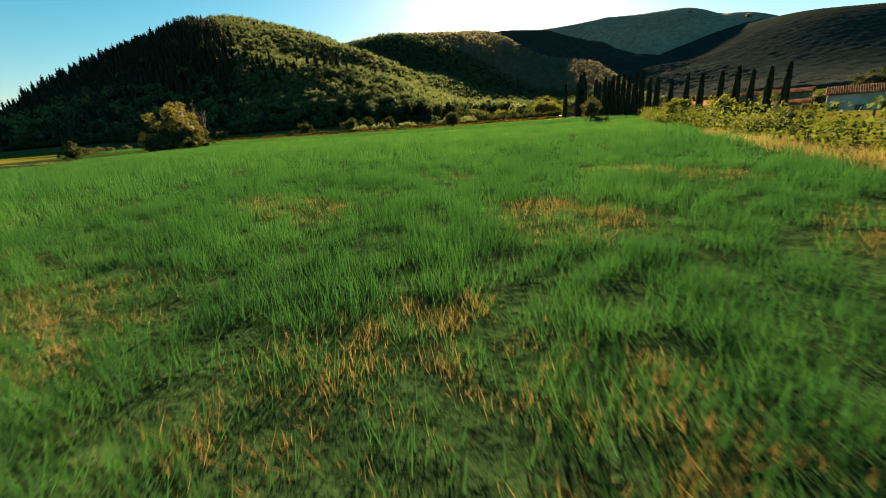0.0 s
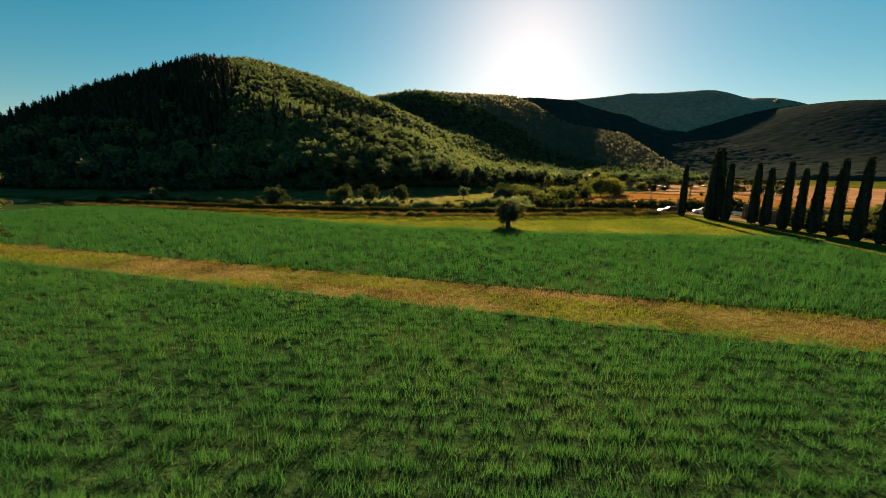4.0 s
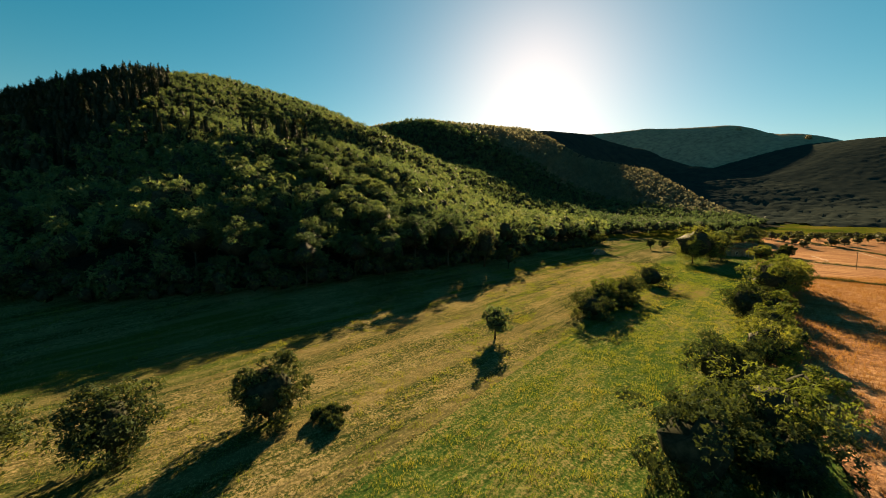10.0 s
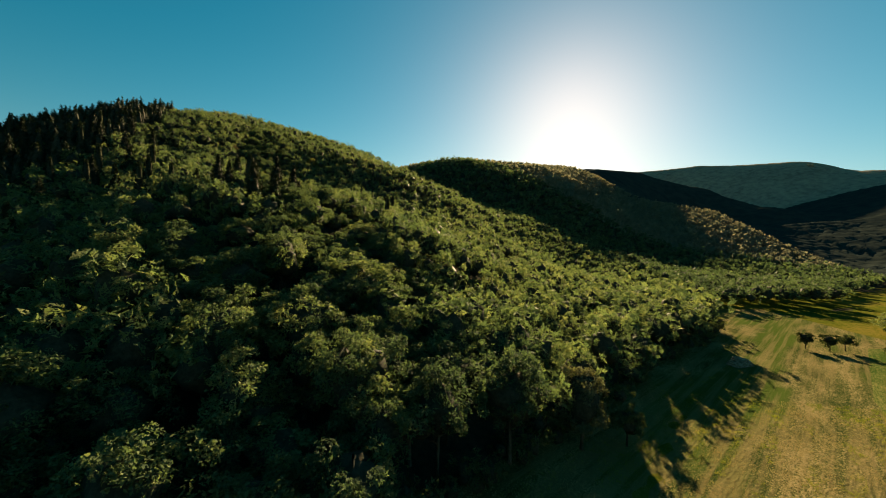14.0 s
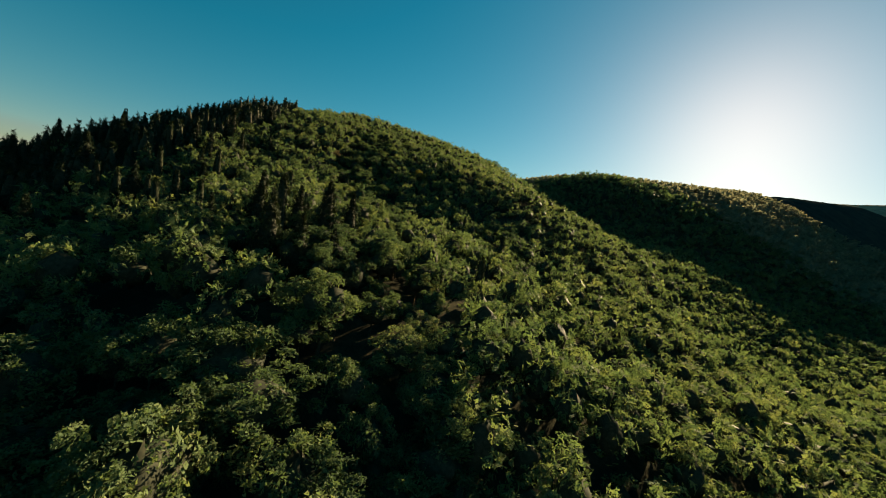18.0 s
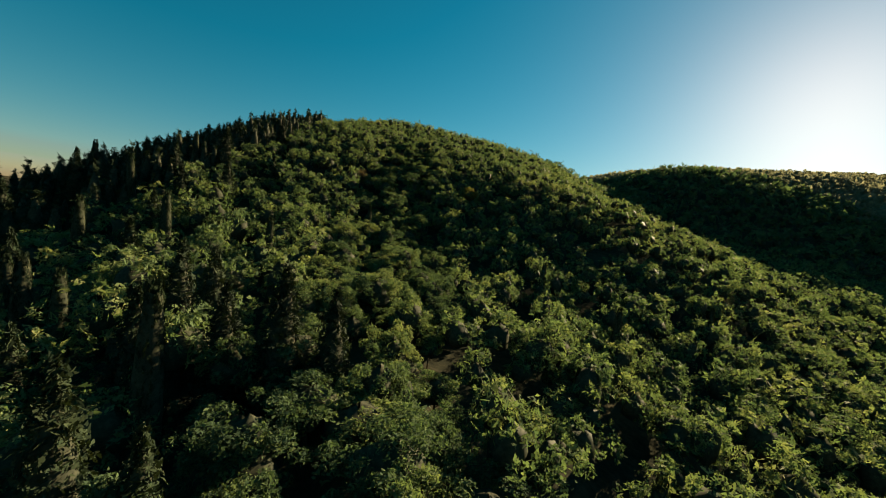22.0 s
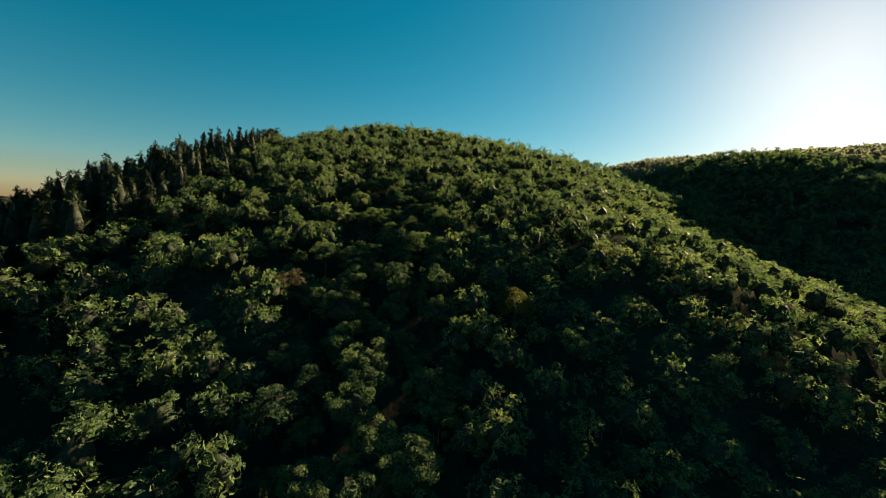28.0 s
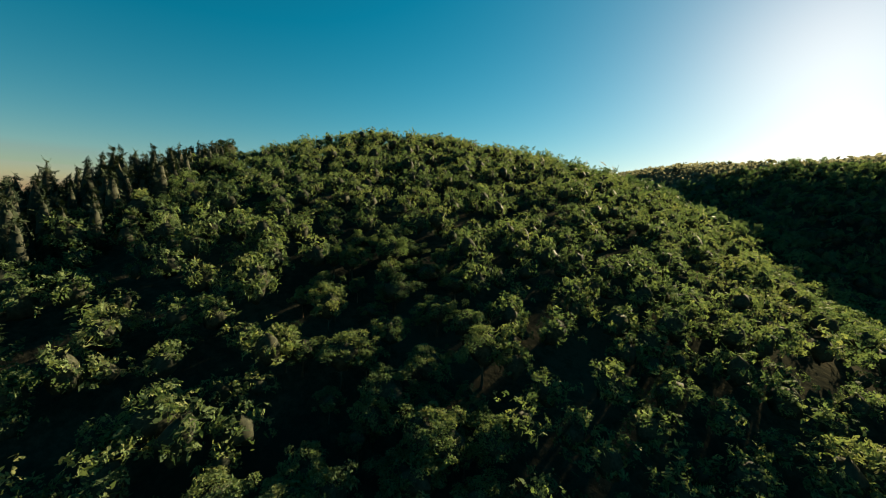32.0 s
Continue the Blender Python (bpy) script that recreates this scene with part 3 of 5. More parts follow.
patch("wheat_field_south", -95, 25, low_south, lambda x: np.maximum(low_south(x), ditch_line(x) - 0.7), FIELD, label="green wheat field with dry patches", category="field")
patch("ditch_verge", -95, 21, lambda x: ditch_line(x) - 0.7, lambda x: ditch_line(x) + 1.0, STUBBLE, 0.05, 0.8, "dry grassy verge of a shallow ditch", "verge")
patch("wheat_field_middle", -95, 35, lambda x: np.minimum(np.maximum(ditch_line(x) + 1.0, vine_y(x)), strip_line(x) - 4), lambda x: strip_line(x) - 3.0, FIELD, label="green wheat field drilled in rows", category="field")
patch("bare_strip", -75, 40, lambda x: strip_line(x) - 3.0, lambda x: strip_line(x) + 3.0, STUBBLE, 0.05, 0.8, "narrow strip of dry straw between fields", "verge")
patch("wheat_field_north", -130, 42, lambda x: np.minimum(strip_line(x) + 3.0, wheat_end(x) - 0.5), wheat_end, FIELD, label="green wheat field with a curved far edge", category="field")
patch("mown_meadow", -130, 46, wheat_end, verge_low, MEADOW, label="yellow-green mown meadow around an olive tree", category="field")
patch("track_verge", -160, 44, verge_low, lambda x: road_y(x) - 1.9, VERGE_SOIL, 0.05, 0.8, "dry golden-brown grass verge along the track", "verge")
patch("track", -170, 62, lambda x: road_y(x) - 1.9, lambda x: road_y(x) + 1.7, ROAD, 0.05, 0.75, "pale gravel farm track with worn ruts", "road")
patch("stream_bank", -170, 62, lambda x: road_y(x) + 1.7, lambda x: stream_y(x) + 13.5, BANK, 0.05, 1.0, "dark overgrown banks of a ditch beside the track", "bank")
hm_y = lambda x: np.interp(x, [10, 17, 29, 54, 77, 87, 103, 118], [160, 169, 194, 230, 260, 275, 296, 340])


def aftermath_y(x):
    """Between the hedge and this line the meadow has grown green again."""
    return np.interp(x, [-20, -8, 2, 13, 38, 60, 100], [160, 178, 192, 207, 247, 285, 335])


hay_low = lambda x: np.where(x < 16, stream_y(x) + 13.5, hm_y(x))
patch("hay_meadow", -200, 118, lambda x: np.where(x < -19, stream_y(x) + 13.5, np.maximum(hay_low(x), np.minimum(aftermath_y(x), wood_edge(x)))), lambda x: np.maximum(wood_edge(x) + 4, stream_y(x) + 15), HAY, 0.07, label="mown hay meadow streaked with straw-coloured rows", category="field")
patch("green_aftermath", -19, 118, hay_low, lambda x: np.maximum(hay_low(x), np.minimum(aftermath_y(x), wood_edge(x))), AFTERMATH, 0.07, label="strip of meadow grown green again beside the hedge", category="field")
patch("grain_field", 13, 330, lambda x: stream_y(x) + 15.5, lambda x: np.interp(x, [13, 17, 29, 54, 77, 87, 103, 118, 200, 330], [166, 169, 194, 230, 260, 275, 296, 340, 430, 470]), GRAIN, 0.07, 3.0, "ripe orange grain field", "field")

# ---------------- the woods on the hills ----------------
rng = np.random.default_rng(7)


def thicket(x0, x1, y0, y1, step, jitter=0.5):
    X, Y = np.meshgrid(np.arange(x0, x1, step), np.arange(y0, y1, step * 0.9), indexing="ij")
    X, Y = X.ravel() + rng.uniform(-jitter, jitter, X.size) * step, Y.ravel() + rng.uniform(-jitter, jitter, Y.size) * step
    keep = (Y > wood_edge(X) + 1.5)
    return X[keep], Y[keep]


def off_line(x, y, pts):
    d = np.full_like(x, 1e9)
    for (x0, y0), (x1, y1) in zip(pts, pts[1:]):
        dx, dy = x1 - x0, y1 - y0
        u = np.clip(((x - x0) * dx + (y - y0) * dy) / (dx * dx + dy * dy), 0, 1)
        d = np.minimum(d, np.hypot(x - x0 - u * dx, y - y0 - u * dy))
    return d


def tree_height(x, y):
    """Tall at the foot of the slope, lower above."""
    deep = y - wood_edge(x)
    left = np.interp(deep, [0, 10, 22, 34, 60, 110, 160, 220], [5.4, 7.2, 9.2, 8.8, 7.3, 6.0, 5.2, 4.8])
    right = np.interp(deep, [0, 15, 60, 110, 160, 220], [9.0, 8.6, 7.3, 6.3, 5.6, 5.2])
    return left + (right - left) * np.clip((x + 45) / 25, 0, 1)


NEAR_LINE = [(-48, 212), (-16, 236), (-60, 250), (-40, 262), (-75, 300), (-150, 390)]
tx, ty = thicket(-345, 90, 160, 520, 4.8)
low_part = ty - wood_edge(tx) < 115
hx, hy = thicket(-345, 90, 160, 520, 4.2)
high_part = hy - wood_edge(hx) >= 115
tx, ty = np.concatenate([tx[low_part], hx[high_part]]), np.concatenate([ty[low_part], hy[high_part]])


def crest_x(y):
    """The hill's crest; what lies well west of it is out of sight."""
    return np.interp(y, [200, 300, 350, 400, 500, 600, 700, 800, 900], [-330, -290, -260, -262, -280, -290, -255, -235, -220])


seen_side = tx > crest_x(ty) - 45
tx, ty = tx[seen_side], ty[seen_side]
conifer_zone = lambda x, y: (x < np.interp(y, [245, 275, 290, 312, 334, 347, 356, 367, 380, 395, 414], [-120, -134, -142, -153, -165, -172, -178, -185, -195, -215, -242])) & (y > 250) & (y < 414) & (land(x, y) > 28)
near_d = off_line(tx, ty, NEAR_LINE)
order = np.argsort(near_d + 1000.0 * conifer_zone(tx, ty))
near_i, mid_i = order[:320], order[320:]

# the nearest oaks, each a tree of its own
oaks = []
for k in range(6):
    t = empty("oak_tree", 0, 0, -100)
    tagged(t, "leafy oak with a clumped green crown on the slope", "tree", "oaks on the hillside")
    v, f = trunk_arrays(40 + k, 4.6, 0.17, 5, 1.5, 0.06)
    quick("trunk", v, f, BARK, t)
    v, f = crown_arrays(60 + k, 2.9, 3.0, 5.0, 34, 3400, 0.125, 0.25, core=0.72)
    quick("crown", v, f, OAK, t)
    oaks.append(t)
base_h = 7.6
for n, i in enumerate(near_i):
    s = tree_height(tx[i], ty[i]) / base_h * rng.uniform(0.65, 1.4)
    m = pose(tx[i], ty[i], ground_z(tx[i], ty[i]), 0, 0, rng.uniform(0, 360)) @ Matrix.Diagonal((s * rng.uniform(0.9, 1.35), s * rng.uniform(0.9, 1.35), s * rng.uniform(0.75, 1.15), 1))
    if n < len(oaks):
        oaks[n].matrix_basis = m
    else:
        c = copy_thing(oaks[n % len(oaks)], Matrix.Identity(4))
        c.matrix_basis = m

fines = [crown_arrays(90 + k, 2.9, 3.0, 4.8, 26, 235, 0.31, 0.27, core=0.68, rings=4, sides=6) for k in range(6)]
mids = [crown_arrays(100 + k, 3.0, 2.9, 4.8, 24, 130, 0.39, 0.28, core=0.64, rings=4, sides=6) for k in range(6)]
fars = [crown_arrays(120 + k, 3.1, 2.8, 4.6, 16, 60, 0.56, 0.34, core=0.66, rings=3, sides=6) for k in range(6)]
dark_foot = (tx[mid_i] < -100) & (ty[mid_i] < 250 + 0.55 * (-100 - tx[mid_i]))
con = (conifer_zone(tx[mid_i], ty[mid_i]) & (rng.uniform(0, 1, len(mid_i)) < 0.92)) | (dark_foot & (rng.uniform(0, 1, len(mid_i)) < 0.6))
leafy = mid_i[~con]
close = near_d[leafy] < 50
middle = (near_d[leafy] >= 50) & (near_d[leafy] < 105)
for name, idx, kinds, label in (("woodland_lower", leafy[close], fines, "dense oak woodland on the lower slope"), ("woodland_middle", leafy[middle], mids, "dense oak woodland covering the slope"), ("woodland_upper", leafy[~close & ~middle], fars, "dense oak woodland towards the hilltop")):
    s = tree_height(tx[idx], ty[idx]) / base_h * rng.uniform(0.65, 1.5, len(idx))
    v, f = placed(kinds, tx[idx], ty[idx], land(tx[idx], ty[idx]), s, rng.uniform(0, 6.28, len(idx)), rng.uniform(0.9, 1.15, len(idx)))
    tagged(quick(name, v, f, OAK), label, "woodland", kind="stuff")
idx = mid_i[con]
pines = [conifer_arrays(140 + k, 11.5, 3.3, 14, 11, 0.54) for k in range(6)]
px, py = thicket(-330, -130, 250, 416, 4.4)
k = conifer_zone(px, py) & (px > crest_x(py) - 30) & (rng.uniform(0, 1, len(px)) < 0.8)
px, py = np.concatenate([px[k], tx[idx]]), np.concatenate([py[k], ty[idx]])
v, f = placed(pines, px, py, land(px, py), rng.uniform(0.5, 1.05, len(px)) * rng.uniform(0.8, 1.08, len(px)), rng.uniform(0, 6.28, len(px)))
tagged(quick("pine_wood", v, f, PINE), "dark pine wood along the crest", "woodland", kind="stuff")

backs = [crown_arrays(180 + k, 4.0, 3.6, 4.8, 12, 20, 1.15, 0.36, core=0.5, rings=3, sides=6) for k in range(5)]
bx, by = thicket(-360, 330, 520, 1000, 7.2)
keep = bx > crest_x(by) - 40
bx, by = bx[keep], by[keep]
keep = by < 640
sx, sy = bx[(by >= 632) & (by < 880)], by[(by >= 632) & (by < 880)]
v, f = placed(backs, sx, sy, land(sx, sy) + 0.2, rng.uniform(0.8, 1.05, len(sx)), rng.uniform(0, 6.28, len(sx)))
tagged(quick("woodland_shoulder_crowns", v, f, OAK_MID_HAZE), "rounded oak crowns on the wooded shoulder", "woodland", kind="stuff")
bx, by = bx[keep], by[keep]
v, f = placed(backs, bx, by, land(bx, by) - 0.5, rng.uniform(0.85, 1.25, len(bx)), rng.uniform(0, 6.28, len(bx)))
tagged(quick("woodland_back", v, f, OAK), "oak woodland on the back of the hill", "woodland", kind="stuff")
fx, fy = thicket(88, 420, 395, 560, 8.2)
keep = (fy < 520) | (fx > 330)
fx, fy = fx[keep], fy[keep]
v, f = placed(mids, fx, fy, land(fx, fy), rng.uniform(1.2, 1.8, len(fx)), rng.uniform(0, 6.28, len(fx)))
tagged(quick("woodland_beyond_lawn", v, f, OAK), "wood edge beyond the lawn", "woodland", kind="stuff")
ex = np.arange(-220, 70, 1.25)
ey = wood_edge(ex) + rng.uniform(-0.5, 5.0, len(ex))
v, f = placed(mids, ex, ey, land(ex, ey) - 1.6, rng.uniform(0.5, 0.85, len(ex)), rng.uniform(0, 6.28, len(ex)))
tagged(quick("woodland_edge_shrubs", v, f, BUSH), "dark shrubs along the foot of the woods", "shrubs", kind="stuff")
# the far hills wear one unbroken canopy of small rounded crowns
cx, cy = np.meshgrid(np.arange(-320, 1500, 5.0), np.arange(260, 1640, 5.0), indexing="ij")
lump = rng.uniform(-1.0, 1.0, cx.shape)
lump = lump + 0.9 * np.sin(cx * 0.19 + 2 * np.sin(cy * 0.11)) * np.sin(cy * 0.23 + 2 * np.sin(cx * 0.13))
cx, cy = cx + rng.uniform(-1.9, 1.9, cx.shape), cy + rng.uniform(-1.9, 1.9, cx.shape)
east_edge = lambda x: np.interp(x, [330, 480, 700, 1000, 1500], [590, 500, 430, 370, 265])
rise = np.where(cx > 340, np.clip((cy - east_edge(cx)) / 12, 0, 1), 1)
v = np.stack([cx, cy, land(cx, cy) + rise * np.where((cy > 1000) | (cx > 420), 4.6 + 0.8 * lump, 2.0 + 1.0 * lump) - np.where(cx > 520, 0.5 * rise * lump, 0) + np.clip((cy - 950) * 0.02, 0, 7)], -1).reshape(-1, 3)
ci = np.arange(cx.shape[0] - 1)[:, None] * cx.shape[1] + np.arange(cx.shape[1] - 1)[None, :]
f = np.stack([ci, ci + cx.shape[1], ci + cx.shape[1] + 1, ci + 1], -1).reshape(-1, 4)
mx, my = v[f, 0].mean(1), v[f, 1].mean(1)
wooded = (v[f, 2].mean(1) > 8) & (my > wood_edge(mx) + 4) & ((my > 625) | ((mx > 330) & (my > 560)))
wooded |= (mx > 360) & (my > east_edge(mx))
shoulder = wooded & (my < 870) & (mx < 330)
tagged(quick("woodland_shoulder", v, f[shoulder], OAK_MID_HAZE, smooth=True), "wooded shoulder behind the near hill", "woodland", kind="stuff")
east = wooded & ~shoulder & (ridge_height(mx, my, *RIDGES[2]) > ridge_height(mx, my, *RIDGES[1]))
tagged(quick("woodland_east_hill", v, f[east], OAK_EAST, smooth=True), "dark bluish-green woods on the eastern hill", "woodland", kind="stuff")
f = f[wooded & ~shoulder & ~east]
tagged(quick("woodland_far_hills", v, f, OAK_FAR_HAZE, smooth=True), "hazy woods on the far hills", "woodland", kind="stuff")

# ---------------- more materials ----------------
def painted(name, colour, rough=0.4, metal=0.0, coat=0.0, wear=0.12, scale=3.0):
    m, nt = node_kit(name)
    geo = nt.nodes.new("ShaderNodeNewGeometry")
    dirt = noise_at(nt, geo.outputs["Position"], scale, 4)
    dark = tuple(c * (1 - wear) for c in colour)
    light = tuple(min(1, c * (1 + wear)) for c in colour)
    shade = ramp(nt, dirt, [(0.35, dark), (0.65, light)])
    bsdf = add(nt, "BsdfPrincipled", Roughness=rough, Metallic=metal)
    bsdf.inputs["Coat Weight"].default_value = coat
    nt.links.new(shade, bsdf.inputs["Base Color"])
    out = nt.nodes.new("ShaderNodeOutputMaterial")
    nt.links.new(bsdf.outputs["BSDF"], out.inputs["Surface"])
    return m


WALL = soil("lime_plaster", [(0.3, (0.35, 0.308, 0.252)), (0.5, (0.434, 0.392, 0.329)), (0.7, (0.504, 0.469, 0.406))], 0.4, 5.0, bump=0.2, reach=0.02)
BRICKY = soil("rough_masonry", [(0.3, (0.119, 0.084, 0.0525)), (0.5, (0.175, 0.126, 0.0805)), (0.7, (0.238, 0.182, 0.126))], 0.6, 4.0, bump=0.5, reach=0.04)
TILES = soil("clay_tiles", [(0.3, (0.14, 0.063, 0.035)), (0.5, (0.224, 0.105, 0.056)), (0.7, (0.294, 0.168, 0.098))], 0.7, 4.0, bump=0.5, reach=0.03)
GLASS = painted("dark_glass", (0.02, 0.025, 0.03), 0.08)
TYRE = painted("tyre_rubber", (0.02, 0.02, 0.02), 0.8)
RIM = painted("alloy", (0.5, 0.5, 0.52), 0.3, 0.9)
LAMP = painted("lamp_glass", (0.7, 0.7, 0.68), 0.1)
REDLAMP = painted("red_lamp_glass", (0.35, 0.02, 0.02), 0.15)
WOOD = soil("weathered_timber", [(0.3, (0.084, 0.0595, 0.0385)), (0.5, (0.14, 0.105, 0.07)), (0.7, (0.21, 0.168, 0.126))], 1.5, 8.0, bump=0.5, reach=0.02, stretch=(1, 1, 0.2))
CUTWOOD = soil("sawn_log_ends", [(0.3, (0.14, 0.112, 0.077)), (0.5, (0.224, 0.189, 0.14)), (0.7, (0.315, 0.273, 0.21))], 1.5, 8.0, bump=0.5, reach=0.02)
WIRE = painted("cable", (0.42, 0.4, 0.36), 0.5)
PIPE = painted("water_pipe", (0.2, 0.17, 0.13), 0.6)


# ---------------- grass and crops ----------------
def tufts(name, xs, ys, height, blades, width, material, label, category="grass", spread=0.18, lean=0.35, parent=None, lift=0.0, vary=0.35, clump=0.0):
    """Tufts of pointed blades as one mesh."""
    r = np.random.default_rng(len(xs) + int(height * 1000))
    n = len(xs) * blades
    x = np.repeat(xs, blades) + r.normal(0, spread, n)
    y = np.repeat(ys, blades) + r.normal(0, spread, n)
    z = land(x, y) + lift
    swell = 0.5 + 0.3 * np.sin(x * 0.55 + 1.7 * np.sin(y * 0.31)) + 0.3 * np.sin(y * 0.7 + 1.3 * np.sin(x * 0.23 + 2))
    if clump:  # the stand grows in clumps with gaps between
        tone = np.sin(x / clump + 2.1 * np.sin(y / clump * 0.63 + 1)) * np.sin(y / clump * 1.1 + 1.7 * np.sin(x / clump * 0.57))
        k = r.uniform(-0.6, 0.3, n) < tone
        x, y, z, swell, n = x[k], y[k], z[k], np.clip(swell[k] * 0.5 + 0.5 + 0.5 * tone[k], 0, 1.3), int(k.sum())
    hgt = height * (0.75 + 0.5 * swell) * r.uniform(1 - vary, 1 + vary, n)
    w = r.uniform(0, 2 * math.pi, n)
    ax, ay = np.cos(w) * width * 0.5, np.sin(w) * width * 0.5
    lx, ly = r.normal(0, lean, n) * hgt, r.normal(0, lean, n) * hgt
    V = np.stack([np.stack([x - ax, y - ay, z - 0.03], 1), np.stack([x + ax, y + ay, z - 0.03], 1), np.stack([x + lx, y + ly, z + hgt], 1)], 1).reshape(-1, 3)
    return tagged(quick(name, V, np.arange(3 * n).reshape(n, 3), material, parent), label, category, kind="stuff")


def sown(x0, x1, y0, y1, per, rule=None, rows=0.0):
    n = int((x1 - x0) * (y1 - y0) * per)
    x, y = rng.uniform(x0, x1, n), rng.uniform(y0, y1, n)
    if rows:
        y = np.round(y / rows) * rows + rng.normal(0, rows * 0.13, n)
    if rule is not None:
        k = rule(x, y)
        x, y = x[k], y[k]
    return x, y


in_south = lambda x, y: (y < ditch_line(x) - 0.6) & (y > vine_y(x))
in_middle = lambda x, y: (y > ditch_line(x) + 0.9) & (y > vine_y(x)) & (y < strip_line(x) - 2.8)
in_north = lambda x, y: (y > strip_line(x) + 2.8) & (y < wheat_end(x) - 0.2)
dry_spot = lambda x, y: np.sin(x * 0.9 + 1.3 * np.sin(y * 0.5)) + np.sin(y * 0.8 + x * 0.35) > 0.9 - 0.15 * np.clip(8 - y, 0, 8)
x, y = sown(-13, 14, -2, 24, 26, in_south)
k = ~dry_spot(x, y) | (rng.uniform(0, 1, len(x)) < 0.4)
x, y = x[k], y[k]
tufts("wheat_near", x, y, 0.34, 15, 0.014, WHEAT, "green wheat blades with dry tips", "crop", lean=0.3, clump=0.4)
x, y = sown(-55, 24, -4, 64, 11, lambda x, y: in_south(x, y) & ~((np.abs(x - 0.5) < 13.5) & (y < 24)))
tufts("wheat_south", x, y, 0.42, 9, 0.03, WHEAT, "green wheat standing in the near field", "crop", 0.16, lean=0.32, clump=0.46)
x, y = sown(-62, 35, 30, 97, 20, in_middle, 0.85)
tufts("wheat_middle", x, y, 0.36, 8, 0.028, WHEAT, "green wheat in drilled rows", "crop", 0.13, lean=0.3, clump=0.3)
x, y = sown(-100, 42, 74, 150, 6, in_north, 0.9)
tufts("wheat_north", x, y, 0.5, 11, 0.04, WHEAT, "tall green wheat up to a curved edge", "crop", 0.17, lean=0.32, clump=0.36)
x, y = sown(-13, 14, -2, 16, 11, in_south)
k = dry_spot(x, y)
tufts("dry_patches", x[k], y[k], 0.17, 20, 0.014, DRY_BLADE, "straw-coloured dry grass between the wheat", "grass", clump=0.25)
x, y = sown(-70, 22, 20, 72, 9, lambda x, y: (np.abs(y - ditch_line(x) - 0.2) < 1.1) & (y > vine_y(x)))
k = rng.uniform(0, 1, len(x)) < 0.3
tufts("ditch_grass_dry", x[k], y[k], 0.35, 7, 0.035, DRY_BLADE, "dry grass along the ditch")
tufts("ditch_grass_green", x[~k], y[~k], 0.42, 7, 0.04, BUSH, "weeds along the ditch")
x, y = sown(-75, 40, 70, 103, 12, lambda x, y: np.abs(y - strip_line(x)) < 3.2 + 0.5 * np.sin(x * 0.8))
k = np.sin(x * 0.35 + y * 0.9) + np.sin(x * 0.13 - y * 0.5) + rng.normal(0, 0.5, len(x)) > 0.1
tufts("strip_grass_dry", x[k], y[k], 0.22, 7, 0.03, DRY_BLADE, "dry grass on the strip between fields")
tufts("strip_grass_green", x[~k], y[~k], 0.26, 7, 0.035, MEADOW_BLADE, "green weeds on the strip between fields")
x = rng.uniform(-80, 42, 5200)
y = wheat_end(x) + np.abs(rng.normal(0, 1.1, len(x)))
tufts("wheat_fringe", x, y, 0.36, 9, 0.04, WHEAT, "stray green wheat along the field's curved edge", "crop", 0.22, lean=0.5)
in_meadow = lambda x, y: (y > wheat_end(x)) & (y < verge_low(x))
x, y = sown(-80, 46, 112, 142, 16, in_meadow)
tufts("meadow_grass", x, y, 0.23, 5, 0.04, MEADOW_BLADE, "short mown meadow grass", spread=0.15)
x, y = sown(-80, 46, 112, 142, 3.0, in_meadow)
tufts("meadow_weeds", x, y, 0.2, 10, 0.06, BUSH, "dark weed tufts dotted over the meadow", spread=0.13, clump=1.3)
x, y = sown(-110, 46, 130, 162, 17, lambda x, y: (y > verge_low(x) - 0.3) & (y < road_y(x) - 2.0))
drop = (road_y(x) - 2.0 - y) / 3.3  # 0 by the track, 1 at the meadow's edge
tone = np.sin(x * 0.9 + 2 * np.sin(y * 0.7)) + np.sin(x * 0.37 - y * 1.3) + rng.normal(0, 0.5, len(x))
k = tone > -0.2 + 1.3 * drop
tufts("verge_straw", x[k], y[k], 0.2, 7, 0.03, DRY_BLADE, "short pale straw on the verge of the track", clump=0.5)
k = (tone > -1.3) & (tone < 0.9)
tufts("verge_grass_golden", x[k], y[k], 0.34, 8, 0.032, VERGE_BLADE, "golden-brown grass along the track", lean=0.5, clump=0.6)
k = (tone < 0.3) & (drop > 0.3)
tufts("verge_grass_green", x[k], y[k], 0.34, 7, 0.045, BANK_BLADE, "green grass on the foot of the verge", lean=0.5, clump=0.6)
x, y = sown(-110, 46, 129, 160, 8, lambda x, y: np.abs(y - verge_low(x) - 0.2 - 0.5 * np.sin(0.8 * x)) < 0.7 + 0.35 * np.sin(1.3 * x + 2 * np.sin(0.3 * x)))
tufts("verge_weeds", x, y, 0.5, 12, 0.07, BUSH, "dark weed clumps along the foot of the verge", spread=0.2, clump=0.55)
x, y = sown(-110, 46, 129, 160, 7, lambda x, y: np.abs(y - verge_low(x) - 1.0 - 0.6 * np.sin(0.5 * x + 1)) < 0.9)
tufts("verge_tall_grass", x, y, 0.6, 9, 0.04, VERGE_BLADE, "taller rusty grass on the foot of the verge", spread=0.2, clump=0.7)
x, y = sown(-90, 46, 122, 150, 9, lambda x, y: (y > np.maximum(verge_low(x) - 8.5, wheat_end(x))) & (y < verge_low(x) + 0.2))
